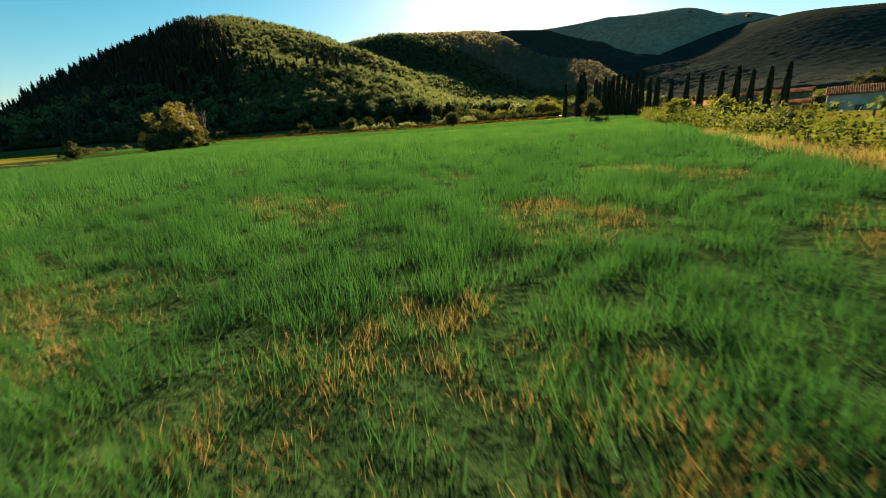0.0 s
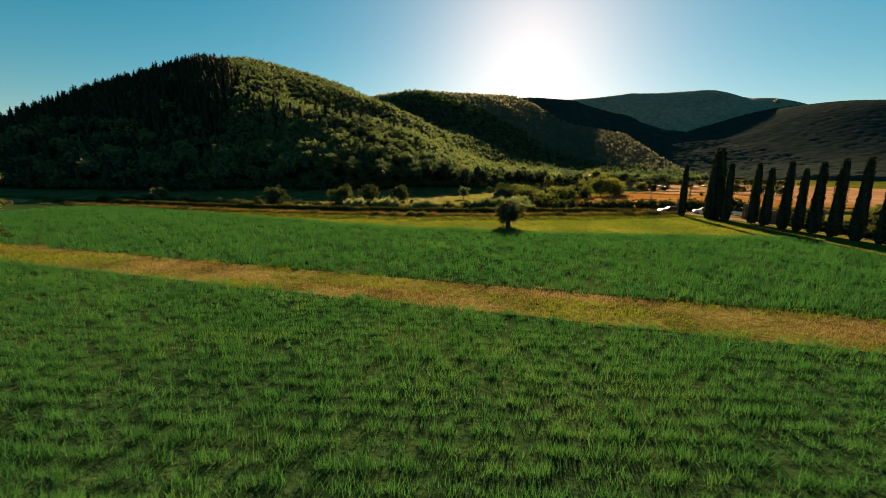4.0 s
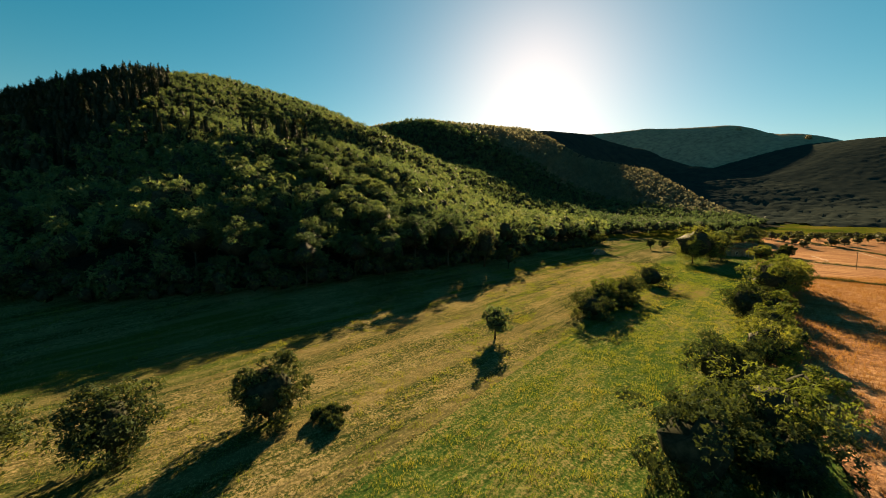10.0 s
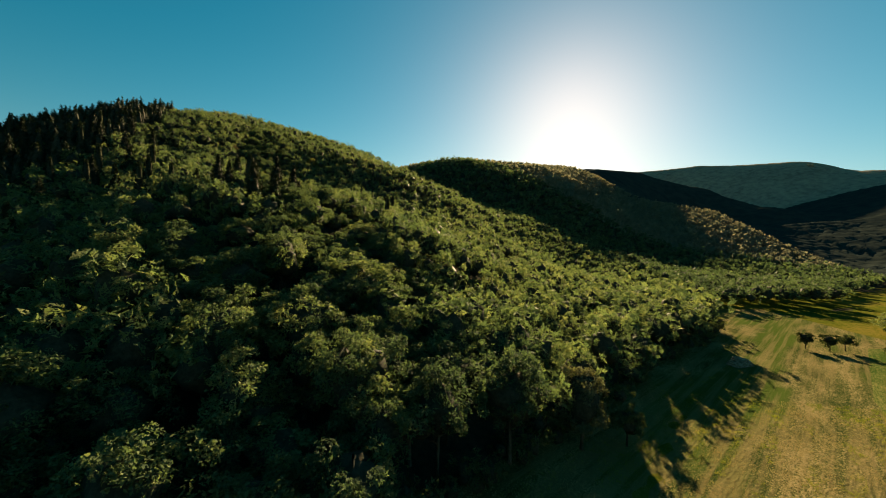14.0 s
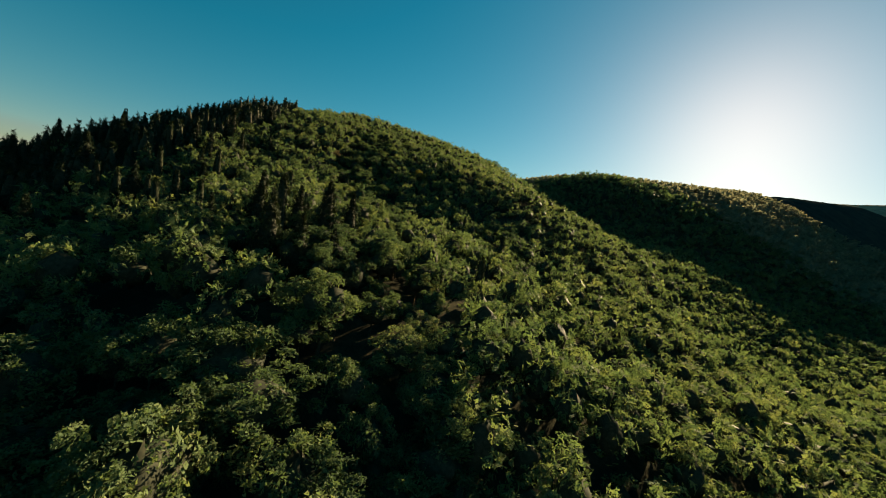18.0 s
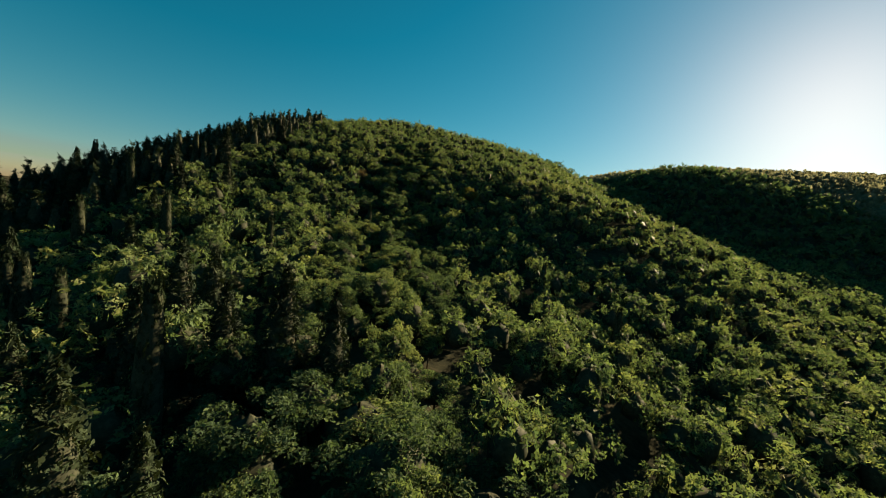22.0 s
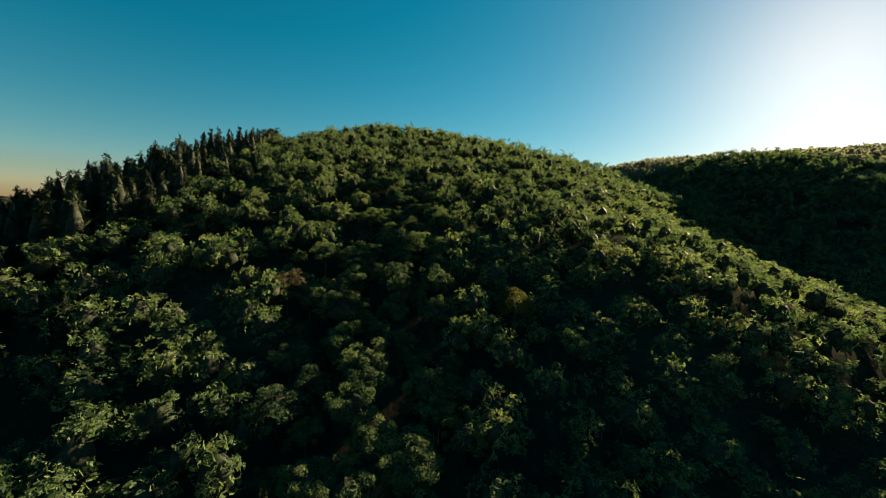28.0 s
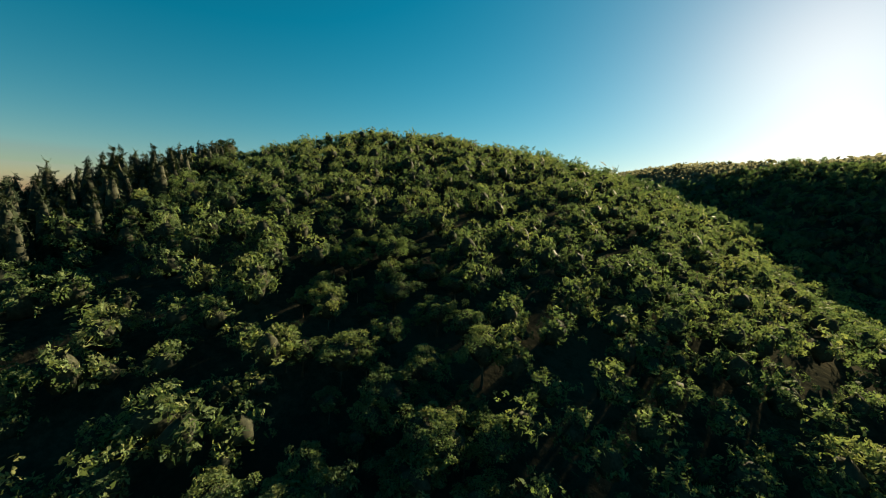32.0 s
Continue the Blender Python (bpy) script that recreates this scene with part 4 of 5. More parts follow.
tufts("meadow_edge_grass", x, y, 0.3, 7, 0.05, BANK_BLADE, "ranker dark green grass below the verge", spread=0.2, lean=0.5, clump=0.6)
x, y = sown(-44, -18, 140, 147, 14, lambda x, y: (np.abs(y - road_y(x) + 0.35) < 0.28) & (np.sin(0.42 * x + 0.6) > 0.15))
tufts("track_crown_grass", x, y, 0.14, 8, 0.03, DRY_BLADE, "dry grass on the crown of the track between the ruts")
x, y = sown(-110, 46, 138, 168, 42, lambda x, y: (np.abs(y - road_y(x) - 2.75 - 0.2 * np.sin(0.8 * x + 2 * np.sin(0.27 * x))) < 0.8 + 0.12 * np.sin(1.1 * x)) & (np.abs(x + 2.5) > 0.7))
lower = rng.uniform(0, 1, len(x)) < np.where(x > 2, 0.35, 0.0)
x, y = x[~lower], y[~lower]
k = rng.uniform(0, 1, len(x)) < 0.86
tufts("bank_grass_green", x[k], y[k], 0.44, 9, 0.06, BANK_BLADE, "rank green grass on the bank by the track", lean=0.3, vary=0.4)
k = ~k & (np.sin(0.45 * x + 2 * np.sin(0.17 * x)) > 0.2)
tufts("bank_grass_dry", x[k], y[k], 0.6, 7, 0.03, DRY_BLADE, "dry seed heads on the bank")
x, y = sown(-110, 44, 138, 168, 1.6, lambda x, y: (np.abs(y - road_y(x) - 3.0) < 0.7) & (np.abs(x + 2.5) > 1.0))
tufts("bank_weeds", x, y, 0.55, 16, 0.09, BUSH, "leafy weed clumps on the bank by the track", spread=0.3, vary=0.5)
x, y = sown(-110, 90, 148, 176, 11, lambda x, y: np.abs(y - stream_y(x) - 12.3) < 1.9)
tufts("stream_side_grass", x, y, 0.85, 8, 0.06, BUSH, "rank dark grass along the stream", spread=0.25)
x, y = sown(-110, 90, 140, 168, 7, lambda x, y: (y > road_y(x) + 3.6) & (y < stream_y(x) + 7))
tufts("ditch_side_weeds", x, y, 0.55, 9, 0.06, BUSH, "dark weeds between the bank and the stream", spread=0.25, clump=0.8)
x, y = sown(-110, 90, 148, 176, 6, lambda x, y: np.abs(y - stream_y(x) - 14.6) < 1.5)
tufts("field_side_grass", x, y, 0.6, 8, 0.045, DRY_BLADE, "dry grass on the field edge", spread=0.25)
in_hay = lambda x, y: (y > stream_y(x) + 14) & (y < wood_edge(x) - 1) & (x < hedge_x(y) - 2)
x, y = sown(-100, 70, 158, 280, 8.0, in_hay)
u, w = x * 0.8 - y * 0.6, x * 0.6 + y * 0.8
green = np.clip((aftermath_y(x) - y) / 12, -1, 1)
k = np.sin(u * 1.5 + 0.6 * np.sin(w * 0.11)) + 0.9 * np.sin(u * 0.31 + 2.0 * np.sin(w * 0.07 + 1)) + 0.7 * np.sin(w * 0.4 + u * 0.25) + rng.normal(0, 0.45, len(x)) > 0.7 + 1.2 * green
tufts("hay_stubble", x[k], y[k], 0.17, 5, 0.045, DRY_BLADE, "pale hay stubble in windrows", spread=0.16)
tufts("hay_green", x[~k], y[~k], 0.25, 5, 0.05, MEADOW_BLADE, "green regrowth in the hay meadow", spread=0.14, clump=0.8)
x, y = sown(14, 120, 160, 260, 2.6, lambda x, y: (x > hedge_x(y) + 1) & (y > stream_y(x) + 15.7))
gx_, gy_ = x, y
for (x0, y0), (x1, y1) in (((112, 309), (140, 265)), ((186, 372), (178, 310)), ((84, 262), (104, 243))):
    u = rng.uniform(0, 1, 900)
    tufts("grain_weed_line", x0 + (x1 - x0) * u + rng.normal(0, 0.35, 900), y0 + (y1 - y0) * u + rng.normal(0, 0.35, 900), 0.75, 5, 0.09, BUSH, "line of dark weeds across the ripe grain")
x, y = gx_, gy_
tufts("ripe_grain", x, y, 0.5, 6, 0.06, GRAIN_BLADE, "ripe orange grain", "crop", 0.25)


# ---------------- plants that stand alone ----------------
def leafy_tree(name, label, x, y, height, rx, rz, material, seed, leaves=900, leaf=0.16, clumps=24, radius=0.18, limbs=5, category="tree", group="", low=-0.8, core=0.8, spread=0.28, lean=0.08):
    t = empty(name, x, y, ground_z(x, y))
    tagged(t, label, category, group)
    v, f = trunk_arrays(seed, height - rz * 0.7, radius, limbs, rx * 0.6, lean, 0.4)
    quick("trunk", v, f, BARK, t)
    v, f = crown_arrays(seed + 500, rx, rz, height - rz, int(clumps * 1.3), int(leaves * 1.6), leaf * 1.1, spread, low, core)
    quick("crown", v, f, material, t)
    return t


def bush(name, label, x, y, rx, height, material, seed, leaves=700, leaf=0.15, category="bush", group=""):
    t = empty(name, x, y, ground_z(x, y))
    tagged(t, label, category, group)
    stems = []
    r = np.random.default_rng(seed)
    for k in range(5):
        w = 1.26 * k
        e = (math.cos(w) * rx * 0.5, math.sin(w) * rx * 0.5, height * 0.6)
        stems.append(tube([(0.15 * math.cos(w), 0.15 * math.sin(w), -0.2), (e[0] * 0.6, e[1] * 0.6, height * 0.3), e], [0.07, 0.05, 0.02], 5))
    v, f = join(stems)
    quick("stem", v, f, BARK, t)
    v, f = crown_arrays(seed + 900, rx, height * 0.58, height * 0.44, 46, int(leaves * 2.8), leaf, 0.25, -0.98, 0.66)
    quick("foliage", v, f, material, t)
    return t


# by the wheat
leafy_tree("olive_tree", "old olive tree with a grey-green crown alone in the meadow", 3.0, 121.5, 4.3, 2.15, 1.85, OLIVE, 11, 4200, 0.1, 54, 0.42, 6, core=0.82, spread=0.3, lean=0.03, low=-0.9)
leafy_tree("willow_tree", "tall yellow-green tree at the field edge", -66.0, 99.0, 11.0, 4.7, 5.4, POPLAR, 12, 5200, 0.19, 70, 0.38, 7, low=-0.98, spread=0.26, core=0.74)
leafy_tree("willow_tree", "lower yellow-green tree crowding the field edge", -60.5, 92.5, 7.6, 3.4, 3.8, POPLAR, 15, 3400, 0.17, 48, 0.25, 6, low=-0.98, spread=0.27, core=0.74)
for k, (x, y, rx, hh) in enumerate([(-66.5, 91.5, 3.4, 5.6), (-62.5, 86.5, 2.6, 3.6), (-59.6, 97.4, 1.9, 3.8), (-72, 96, 2.6, 4.2), (-57.0, 88.5, 2.0, 2.6), (-77.6, 81, 2.0, 3.2)]):
    bush("bramble_bush", "dark bramble thicket under the field-edge trees", x, y, rx, hh, BUSH, 20 + k, group="brambles at the field edge")
for k, (x, y, rx, hh) in enumerate([(-98, 106, 1.6, 1.6), (-104, 112, 1.3, 1.2), (-109, 118.5, 1.8, 1.7), (-114, 127, 1.5, 1.4), (-119, 134, 1.8, 1.6), (-122, 142, 1.6, 1.4), (-121, 149, 1.7, 1.5)]):
    bush("field_edge_shrub", "low grey-green shrub on the far field edge", x, y, rx, hh, OLIVE, 430 + k, 420, 0.15, group="low shrubs on the far field edge")
leafy_tree("fruit_tree", "small grey-green fruit tree with a round crown by the strip", 28.0, 75.6, 4.3, 1.55, 1.75, OLIVE, 13, 2200, 0.11, 34, 0.12, 6, core=0.6, low=-0.95)
bush("strip_shrub", "low dark shrub beside the fruit tree", 29.3, 74.0, 1.3, 0.9, BUSH, 16, 420, 0.11)


def bare_tree(x, y, height, seed):
    t = tagged(empty("dead_tree", x, y, ground_z(x, y)), "leafless grey dead tree with forked upright limbs", "tree")
    r = np.random.default_rng(seed)
    v, f = tube([(0, 0, -0.3), (0.1, 0, 1.5), (0.0, 0.15, 3.0)], [0.34, 0.26, 0.22], 8)
    quick("trunk", v, f, DEAD, t)
    for k in range(7):
        w, out = 0.9 * k + r.uniform(-0.3, 0.3), r.uniform(0.9, 2.4)
        e = np.array([math.cos(w) * out, math.sin(w) * out, height * r.uniform(0.75, 1.0)])
        b = np.array([0.05, 0.1, 2.0 + 0.15 * k])
        m1, m2 = b + (e - b) * 0.3 + np.array([math.cos(w), math.sin(w), 0]) * 0.5, b + (e - b) * 0.65 + np.array([math.cos(w), math.sin(w), 0]) * 0.4
        pieces = [tube([b, m1, m2, e], [0.13, 0.1, 0.06, 0.015], 6)]
        for j in range(9):
            u = r.uniform(0.3, 0.95)
            p = b + (e - b) * u + np.array([math.cos(w), math.sin(w), 0]) * 0.45 * (1 - abs(2 * u - 1))
            q = p + np.array([r.normal(0, 0.6), r.normal(0, 0.6), r.uniform(0.5, 1.6)])
            pieces.append(tube([p, (p + q) / 2 + r.normal(0, 0.08, 3), q], [0.035, 0.022, 0.008], 4))
        v, f = join(pieces)
        quick("limb", v, f, DEAD, t)


bare_tree(-60.8, 99.4, 11.0, 5)

# the cypress row by the drive
cyp_kinds = []
for k in range(4):
    t = empty("cypress_tree", 0, 0, -60)
    tagged(t, "tall narrow dark cypress in the row along the drive", "tree", "cypress row along the drive")
    v, f = tube([(0, 0, -0.3), (0, 0, 1.4)], [0.2, 0.15], 7)
    quick("trunk", v, f, BARK, t)
    v, f = cypress_arrays(200 + k, 11.6, 1.12, 2200, 0.16)
    quick("crown", v, f, CYPRESS, t)
    cyp_kinds.append(t)
row = [(43.6, 143.6), (46.4, 138.8), (48.4, 140.6), (47.8, 135.6)]
row += [(50.2 + 0.035 * (110 - yy), yy) for yy in (131.2, 127.8, 124.6, 121.8, 119.0, 115.9, 112.7, 109.5, 106.1, 102.6, 99.2, 95.6)]
row += [(51.6, 91.8), (52.7, 88.0), (53.9, 84.4), (55.2, 81.2), (56.4, 78.4), (57.6, 75.8), (58.8, 73.4), (60.0, 71.0)]
for n, (xx, yy) in enumerate(row):
    xx, yy = xx + rng.uniform(-0.15, 0.15), yy + rng.uniform(-0.3, 0.3)
    s = rng.uniform(0.84, 1.0) * (1.32 if n == 2 else 1.0 if yy > 100 else 0.76)
    wide = s * (1.5 if n == 2 else rng.uniform(0.85, 1.05))
    m = pose(xx, yy, ground_z(xx, yy), 0, 0, rng.uniform(0, 360)) @ Matrix.Diagonal((wide, wide, s, 1))
    if n < 4:
        cyp_kinds[n].matrix_basis = m
    else:
        copy_thing(cyp_kinds[n % 4], Matrix.Identity(4)).matrix_basis = m

# slim cypresses and dark conifers that stand out of the oak woods
slim = empty("wild_cypress", 0, 0, -60)
tagged(slim, "slim dark cypress standing among the oaks", "tree", "cypresses in the woods")
v, f = tube([(0, 0, -0.3), (0, 0, 2.0)], [0.14, 0.1], 6)
quick("trunk", v, f, BARK, slim)
v, f = cypress_arrays(230, 11, 1.15, 900, 0.2)
quick("crown", v, f, CYPRESS, slim)
for n, (xx, yy, s) in enumerate([(-46.5, 299, 1.0), (-34.4, 303, 0.85), (-102, 279, 1.15), (-97.5, 281, 1.0), (-76.6, 282, 1.25), (-100.4, 275, 1.1), (-116, 275.5, 1.15), (-112, 279, 1.0), (-56, 336, 0.9), (-44, 360, 0.8), (-120, 297, 1.2), (-104, 306, 1.0), (-128, 288, 1.2), (-112, 335, 0.8), (-150, 300, 1.2), (-165, 318, 1.1), (-178, 300, 1.2), (-72, 345, 0.8), (-142, 265, 1.2), (-129, 277, 1.1), (-165, 257, 1.2), (-138, 246, 1.1)]):
    m = pose(xx, yy, ground_z(xx, yy), 0, 0, 40 * n) @ Matrix.Diagonal((s, s, s * 1.05, 1))
    if n == 0:
        slim.matrix_basis = m
    else:
        copy_thing(slim, Matrix.Identity(4)).matrix_basis = m
fir = empty("fir_tree", 0, 0, -60)
tagged(fir, "dark drooping fir on the slope", "tree", "firs in the woods")
v, f = tube([(0, 0, -0.3), (0, 0, 8.0)], [0.22, 0.05], 6)
quick("trunk", v, f, BARK, fir)
v, f = conifer_arrays(240, 12, 2.9, 26, 90, 0.26)
quick("crown", v, f, PINE, fir)
for n, (xx, yy, s) in enumerate([(-71.5, 276.5, 1.15), (-86.4, 276.6, 0.9), (-62.3, 280.2, 0.85), (-67.5, 279, 0.9), (-75, 291, 1.15), (-79, 288, 1.0), (-72, 294, 1.0), (-86, 290, 1.1), (-83, 283, 1.0), (-91, 289, 1.1), (-115, 291, 1.0), (-101, 270, 1.05), (-129, 298, 1.0), (-140, 306, 1.1), (-120, 280, 1.1), (-110, 262, 1.1), (-96, 248, 1.1), (-156, 322, 1.25), (-139, 315, 1.1), (-164, 294, 1.2), (-168, 345, 1.0), (-146, 330, 0.8), (-155, 310, 1.1), (-52, 252, 0.8), (-150, 282, 1.2), (-160, 272, 1.2), (-172, 283, 1.2)]):
    m = pose(xx, yy, ground_z(xx, yy), 0, 0, 55 * n) @ Matrix.Diagonal((s, s, s, 1))
    if n == 0:
        fir.matrix_basis = m
    else:
        copy_thing(fir, Matrix.Identity(4)).matrix_basis = m

leafy_tree("dry_tree", "brownish half-bare tree among the oaks", -137.5, 353, 6.6, 2.6, 2.6, DRYLEAF, 145, 1500, 0.12, 34, 0.16, 7, core=0.3, low=-0.6)
leafy_tree("yellowing_oak", "pale yellowish oak on the slope", -110, 375, 7.4, 3.0, 2.8, POPLAR, 146, 2400, 0.13, 34, 0.18, 5, core=0.6, low=-0.5)
leafy_tree("crest_tree", "round dark tree on the crest beside the pines", -230, 405.5, 10.5, 3.6, 3.4, BUSH, 147, 1200, 0.24, 30, 0.25, 5, core=0.75, low=-0.7)
for k, (x, y, H) in enumerate([(748, 1288, 16), (832, 1164, 17)]):
    leafy_tree("skyline_tree", "lone round tree on the crest of the far ridge", x, y, H, H * 0.45, H * 0.36, OAK_FAR_HAZE, 148 + k, 300, 1.0, 18, 0.4, 4, group="lone trees on the far ridge")
# trees of the hay meadow
leafy_tree("meadow_tree", "broad dark field tree on the meadow bank", -38.0, 163.5, 5.2, 3.3, 2.6, BUSH, 31, 3400, 0.13, 40, 0.26, 6, low=-0.97, core=0.78)
leafy_tree("meadow_tree", "field tree with an open green crown on the meadow", -31.4, 167.8, 5.5, 2.6, 2.6, BUSH, 32, 3400, 0.12, 44, 0.3, 7, core=0.66, spread=0.36, low=-0.95)
leafy_tree("meadow_tree", "dense dark oval field tree on the meadow", -23.8, 174.0, 5.1, 2.5, 2.6, BUSH, 33, 3400, 0.13, 40, 0.2, 5, low=-0.95, core=0.8)
leafy_tree("meadow_tree", "round field tree by the stream", -55.0, 158.8, 5.8, 2.8, 2.8, BUSH, 34, 1700, 0.15, 34, 0.2, 5, low=-0.9, core=0.72)
leafy_tree("young_tree", "slender young tree alone in the hay meadow", -4.0, 195.8, 4.7, 2.0, 2.0, OAK, 35, 1500, 0.12, 30, 0.12, 5, core=0.74, low=-0.9)
leafy_tree("olive_tree", "small grey olive near the stream bank", -92.0, 165, 4.2, 2.0, 1.6, OLIVE, 36, 700, 0.16, 20, 0.2)
leafy_tree("olive_tree", "grey olive in the shade of the woods", -90.0, 181, 4.6, 2.1, 1.8, OLIVE, 37, 600, 0.18, 20, 0.2)
leafy_tree("olive_tree", "grey olive at the foot of the woods", -107.0, 184, 4.6, 2.2, 1.8, OLIVE, 38, 600, 0.18, 20, 0.2)
for k, (x, y, rx, hh, mat) in enumerate([(12.6, 208.5, 2.9, 3.9, BUSH), (15.5, 213.0, 2.6, 3.6, BUSH), (17.4, 216.2, 2.4, 4.9, VINE), (20.5, 215.5, 2.2, 3.2, BUSH), (24.6, 224.0, 2.9, 4.0, BUSH), (36.2, 238.5, 3.4, 4.8, BUSH), (-19.0, 174.4, 1.1, 0.9, BUSH)]):
    bush("field_bush", "rounded dark bush in the hay meadow", x, y, rx * 1.2, hh * 1.1, mat, 60 + k, 1100, 0.15, group="bushes in the hay meadow")
hedge = [(6.6, 169.0, 3.0, 5.0, BUSH), (9.8, 172.5, 2.5, 4.6, BUSH), (14.6, 173.6, 3.4, 4.8, VINE), (13.2, 170.0, 2.4, 3.6, BUSH), (17.3, 182.6, 2.8, 5.0, BUSH), (23.5, 181.5, 2.2, 2.8, VINE), (21.0, 186.8, 2.0, 2.6, BUSH), (27.6, 191, 2.9, 4.6, VINE), (30.6, 194.6, 2.3, 4.0, BUSH), (34.2, 199, 2.4, 4.2, VINE), (36.4, 203, 2.0, 3.2, BUSH), (40.2, 212.5, 2.9, 4.7, BUSH), (46.5, 218.5, 2.4, 4.0, BUSH), (43.6, 211, 2.4, 3.8, VINE)]
for k, (x, y, rx, hh, mat) in enumerate(hedge):
    bush("hedge_bush", "leafy bush in the hedge beside the ripe grain", x, y, rx * 1.22, hh * 1.2, mat, 80 + k, 1300, 0.15, group="hedge between the fields")
for k, (x, y, H, rx, mat) in enumerate([(62.5, 233, 7.6, 4.6, VINE), (55.5, 226.5, 8.6, 5.4, VINE), (67, 240, 6.6, 3.6, VINE), (71.5, 283, 13.2, 7.2, VINE), (80, 287.5, 10.5, 5.6, BUSH), (88, 298, 7.5, 4.0, BUSH), (104.4, 297, 5.8, 3.4, VINE), (113, 298.5, 4.4, 2.0, BUSH), (121, 324, 7.0, 3.8, BUSH), (127, 313, 5.0, 2.4, BUSH), (97, 320, 7.5, 4.0, BUSH), (120, 345, 8, 4.6, BUSH), (140, 354, 9, 5.4, BUSH), (134, 364, 9, 5, OAK), (155, 374, 9, 5.4, BUSH), (163, 386, 9, 5.5, BUSH), (71, 248, 5.0, 2.6, VINE)]):
    leafy_tree("farm_tree", "broad green tree beside the fields and farmhouse", x, y, H, rx, H * 0.47, mat, 110 + k, 2600, 0.21, 40, 0.22, 5, low=-0.97, group="trees about the farm")
for k, (x, y) in enumerate([(78.6, 329), (84, 327.5), (89.2, 329)]):
    leafy_tree("orchard_tree", "small round tree in a short row on the lawn", x, y, 5.0, 2.3, 1.7, BUSH, 130 + k, 700, 0.18, 22, 0.14, 4, group="row of small trees")
leafy_tree("edge_tree", "pale silvery-leaved tall tree at the edge of the woods", -3.0, 250, 11.5, 2.9, 4.8, SILVER, 140, 2600, 0.17, 40, 0.22, 6, low=-0.9)
leafy_tree("edge_tree", "rounded green tree at the edge of the woods", 4.0, 254, 6.0, 2.2, 2.4, BUSH, 141, 1300, 0.15, 26, 0.16, 5, low=-0.8)
leafy_tree("edge_tree", "light green small tree beside the lawn", 61, 342, 5.0, 2.2, 2.0, VINE, 142, 500, 0.2, 18, 0.12, 4)
# olive grove beyond the grain
grove = []
for k in range(3):
    grove.append(leafy_tree("grove_olive", "small round olive tree in the far grove", 150 + 5 * k, 250 + 9 * k, 4.4, 2.3, 1.8, OLIVE, 150 + k, 260, 0.34, 16, 0.16, 4, group="olive grove"))
spots = [(139, 266), (144, 271), (148, 262), (143, 257), (156, 262), (152, 278)]
for i in range(9):
    for j in range(6):
        spots.append((168 + 13 * i + 4.5 * j + rng.uniform(-2, 2), 352 + 4 * i + 13 * j + rng.uniform(-2, 2)))
for n, (xx, yy) in enumerate(spots):
    if yy > wood_edge(xx) - 4:
        continue
    s = rng.uniform(0.75, 1.25)
    copy_thing(grove[n % 3], Matrix.Identity(4)).matrix_basis = pose(xx, yy, ground_z(xx, yy), 0, 0, 77 * n) @ Matrix.Diagonal((s, s, s, 1))
for k, (x, y, hh) in enumerate([(62.5, 176, 3.6), (93.5, 219, 3.0), (97, 219.6, 3.2), (101, 221, 3.2)]):
    leafy_tree("sapling", "thin young tree standing in the ripe grain", x, y, hh, 0.8, 1.0, VINE, 170 + k, 260, 0.14, 12, 0.05, 3, group="saplings in the grain")


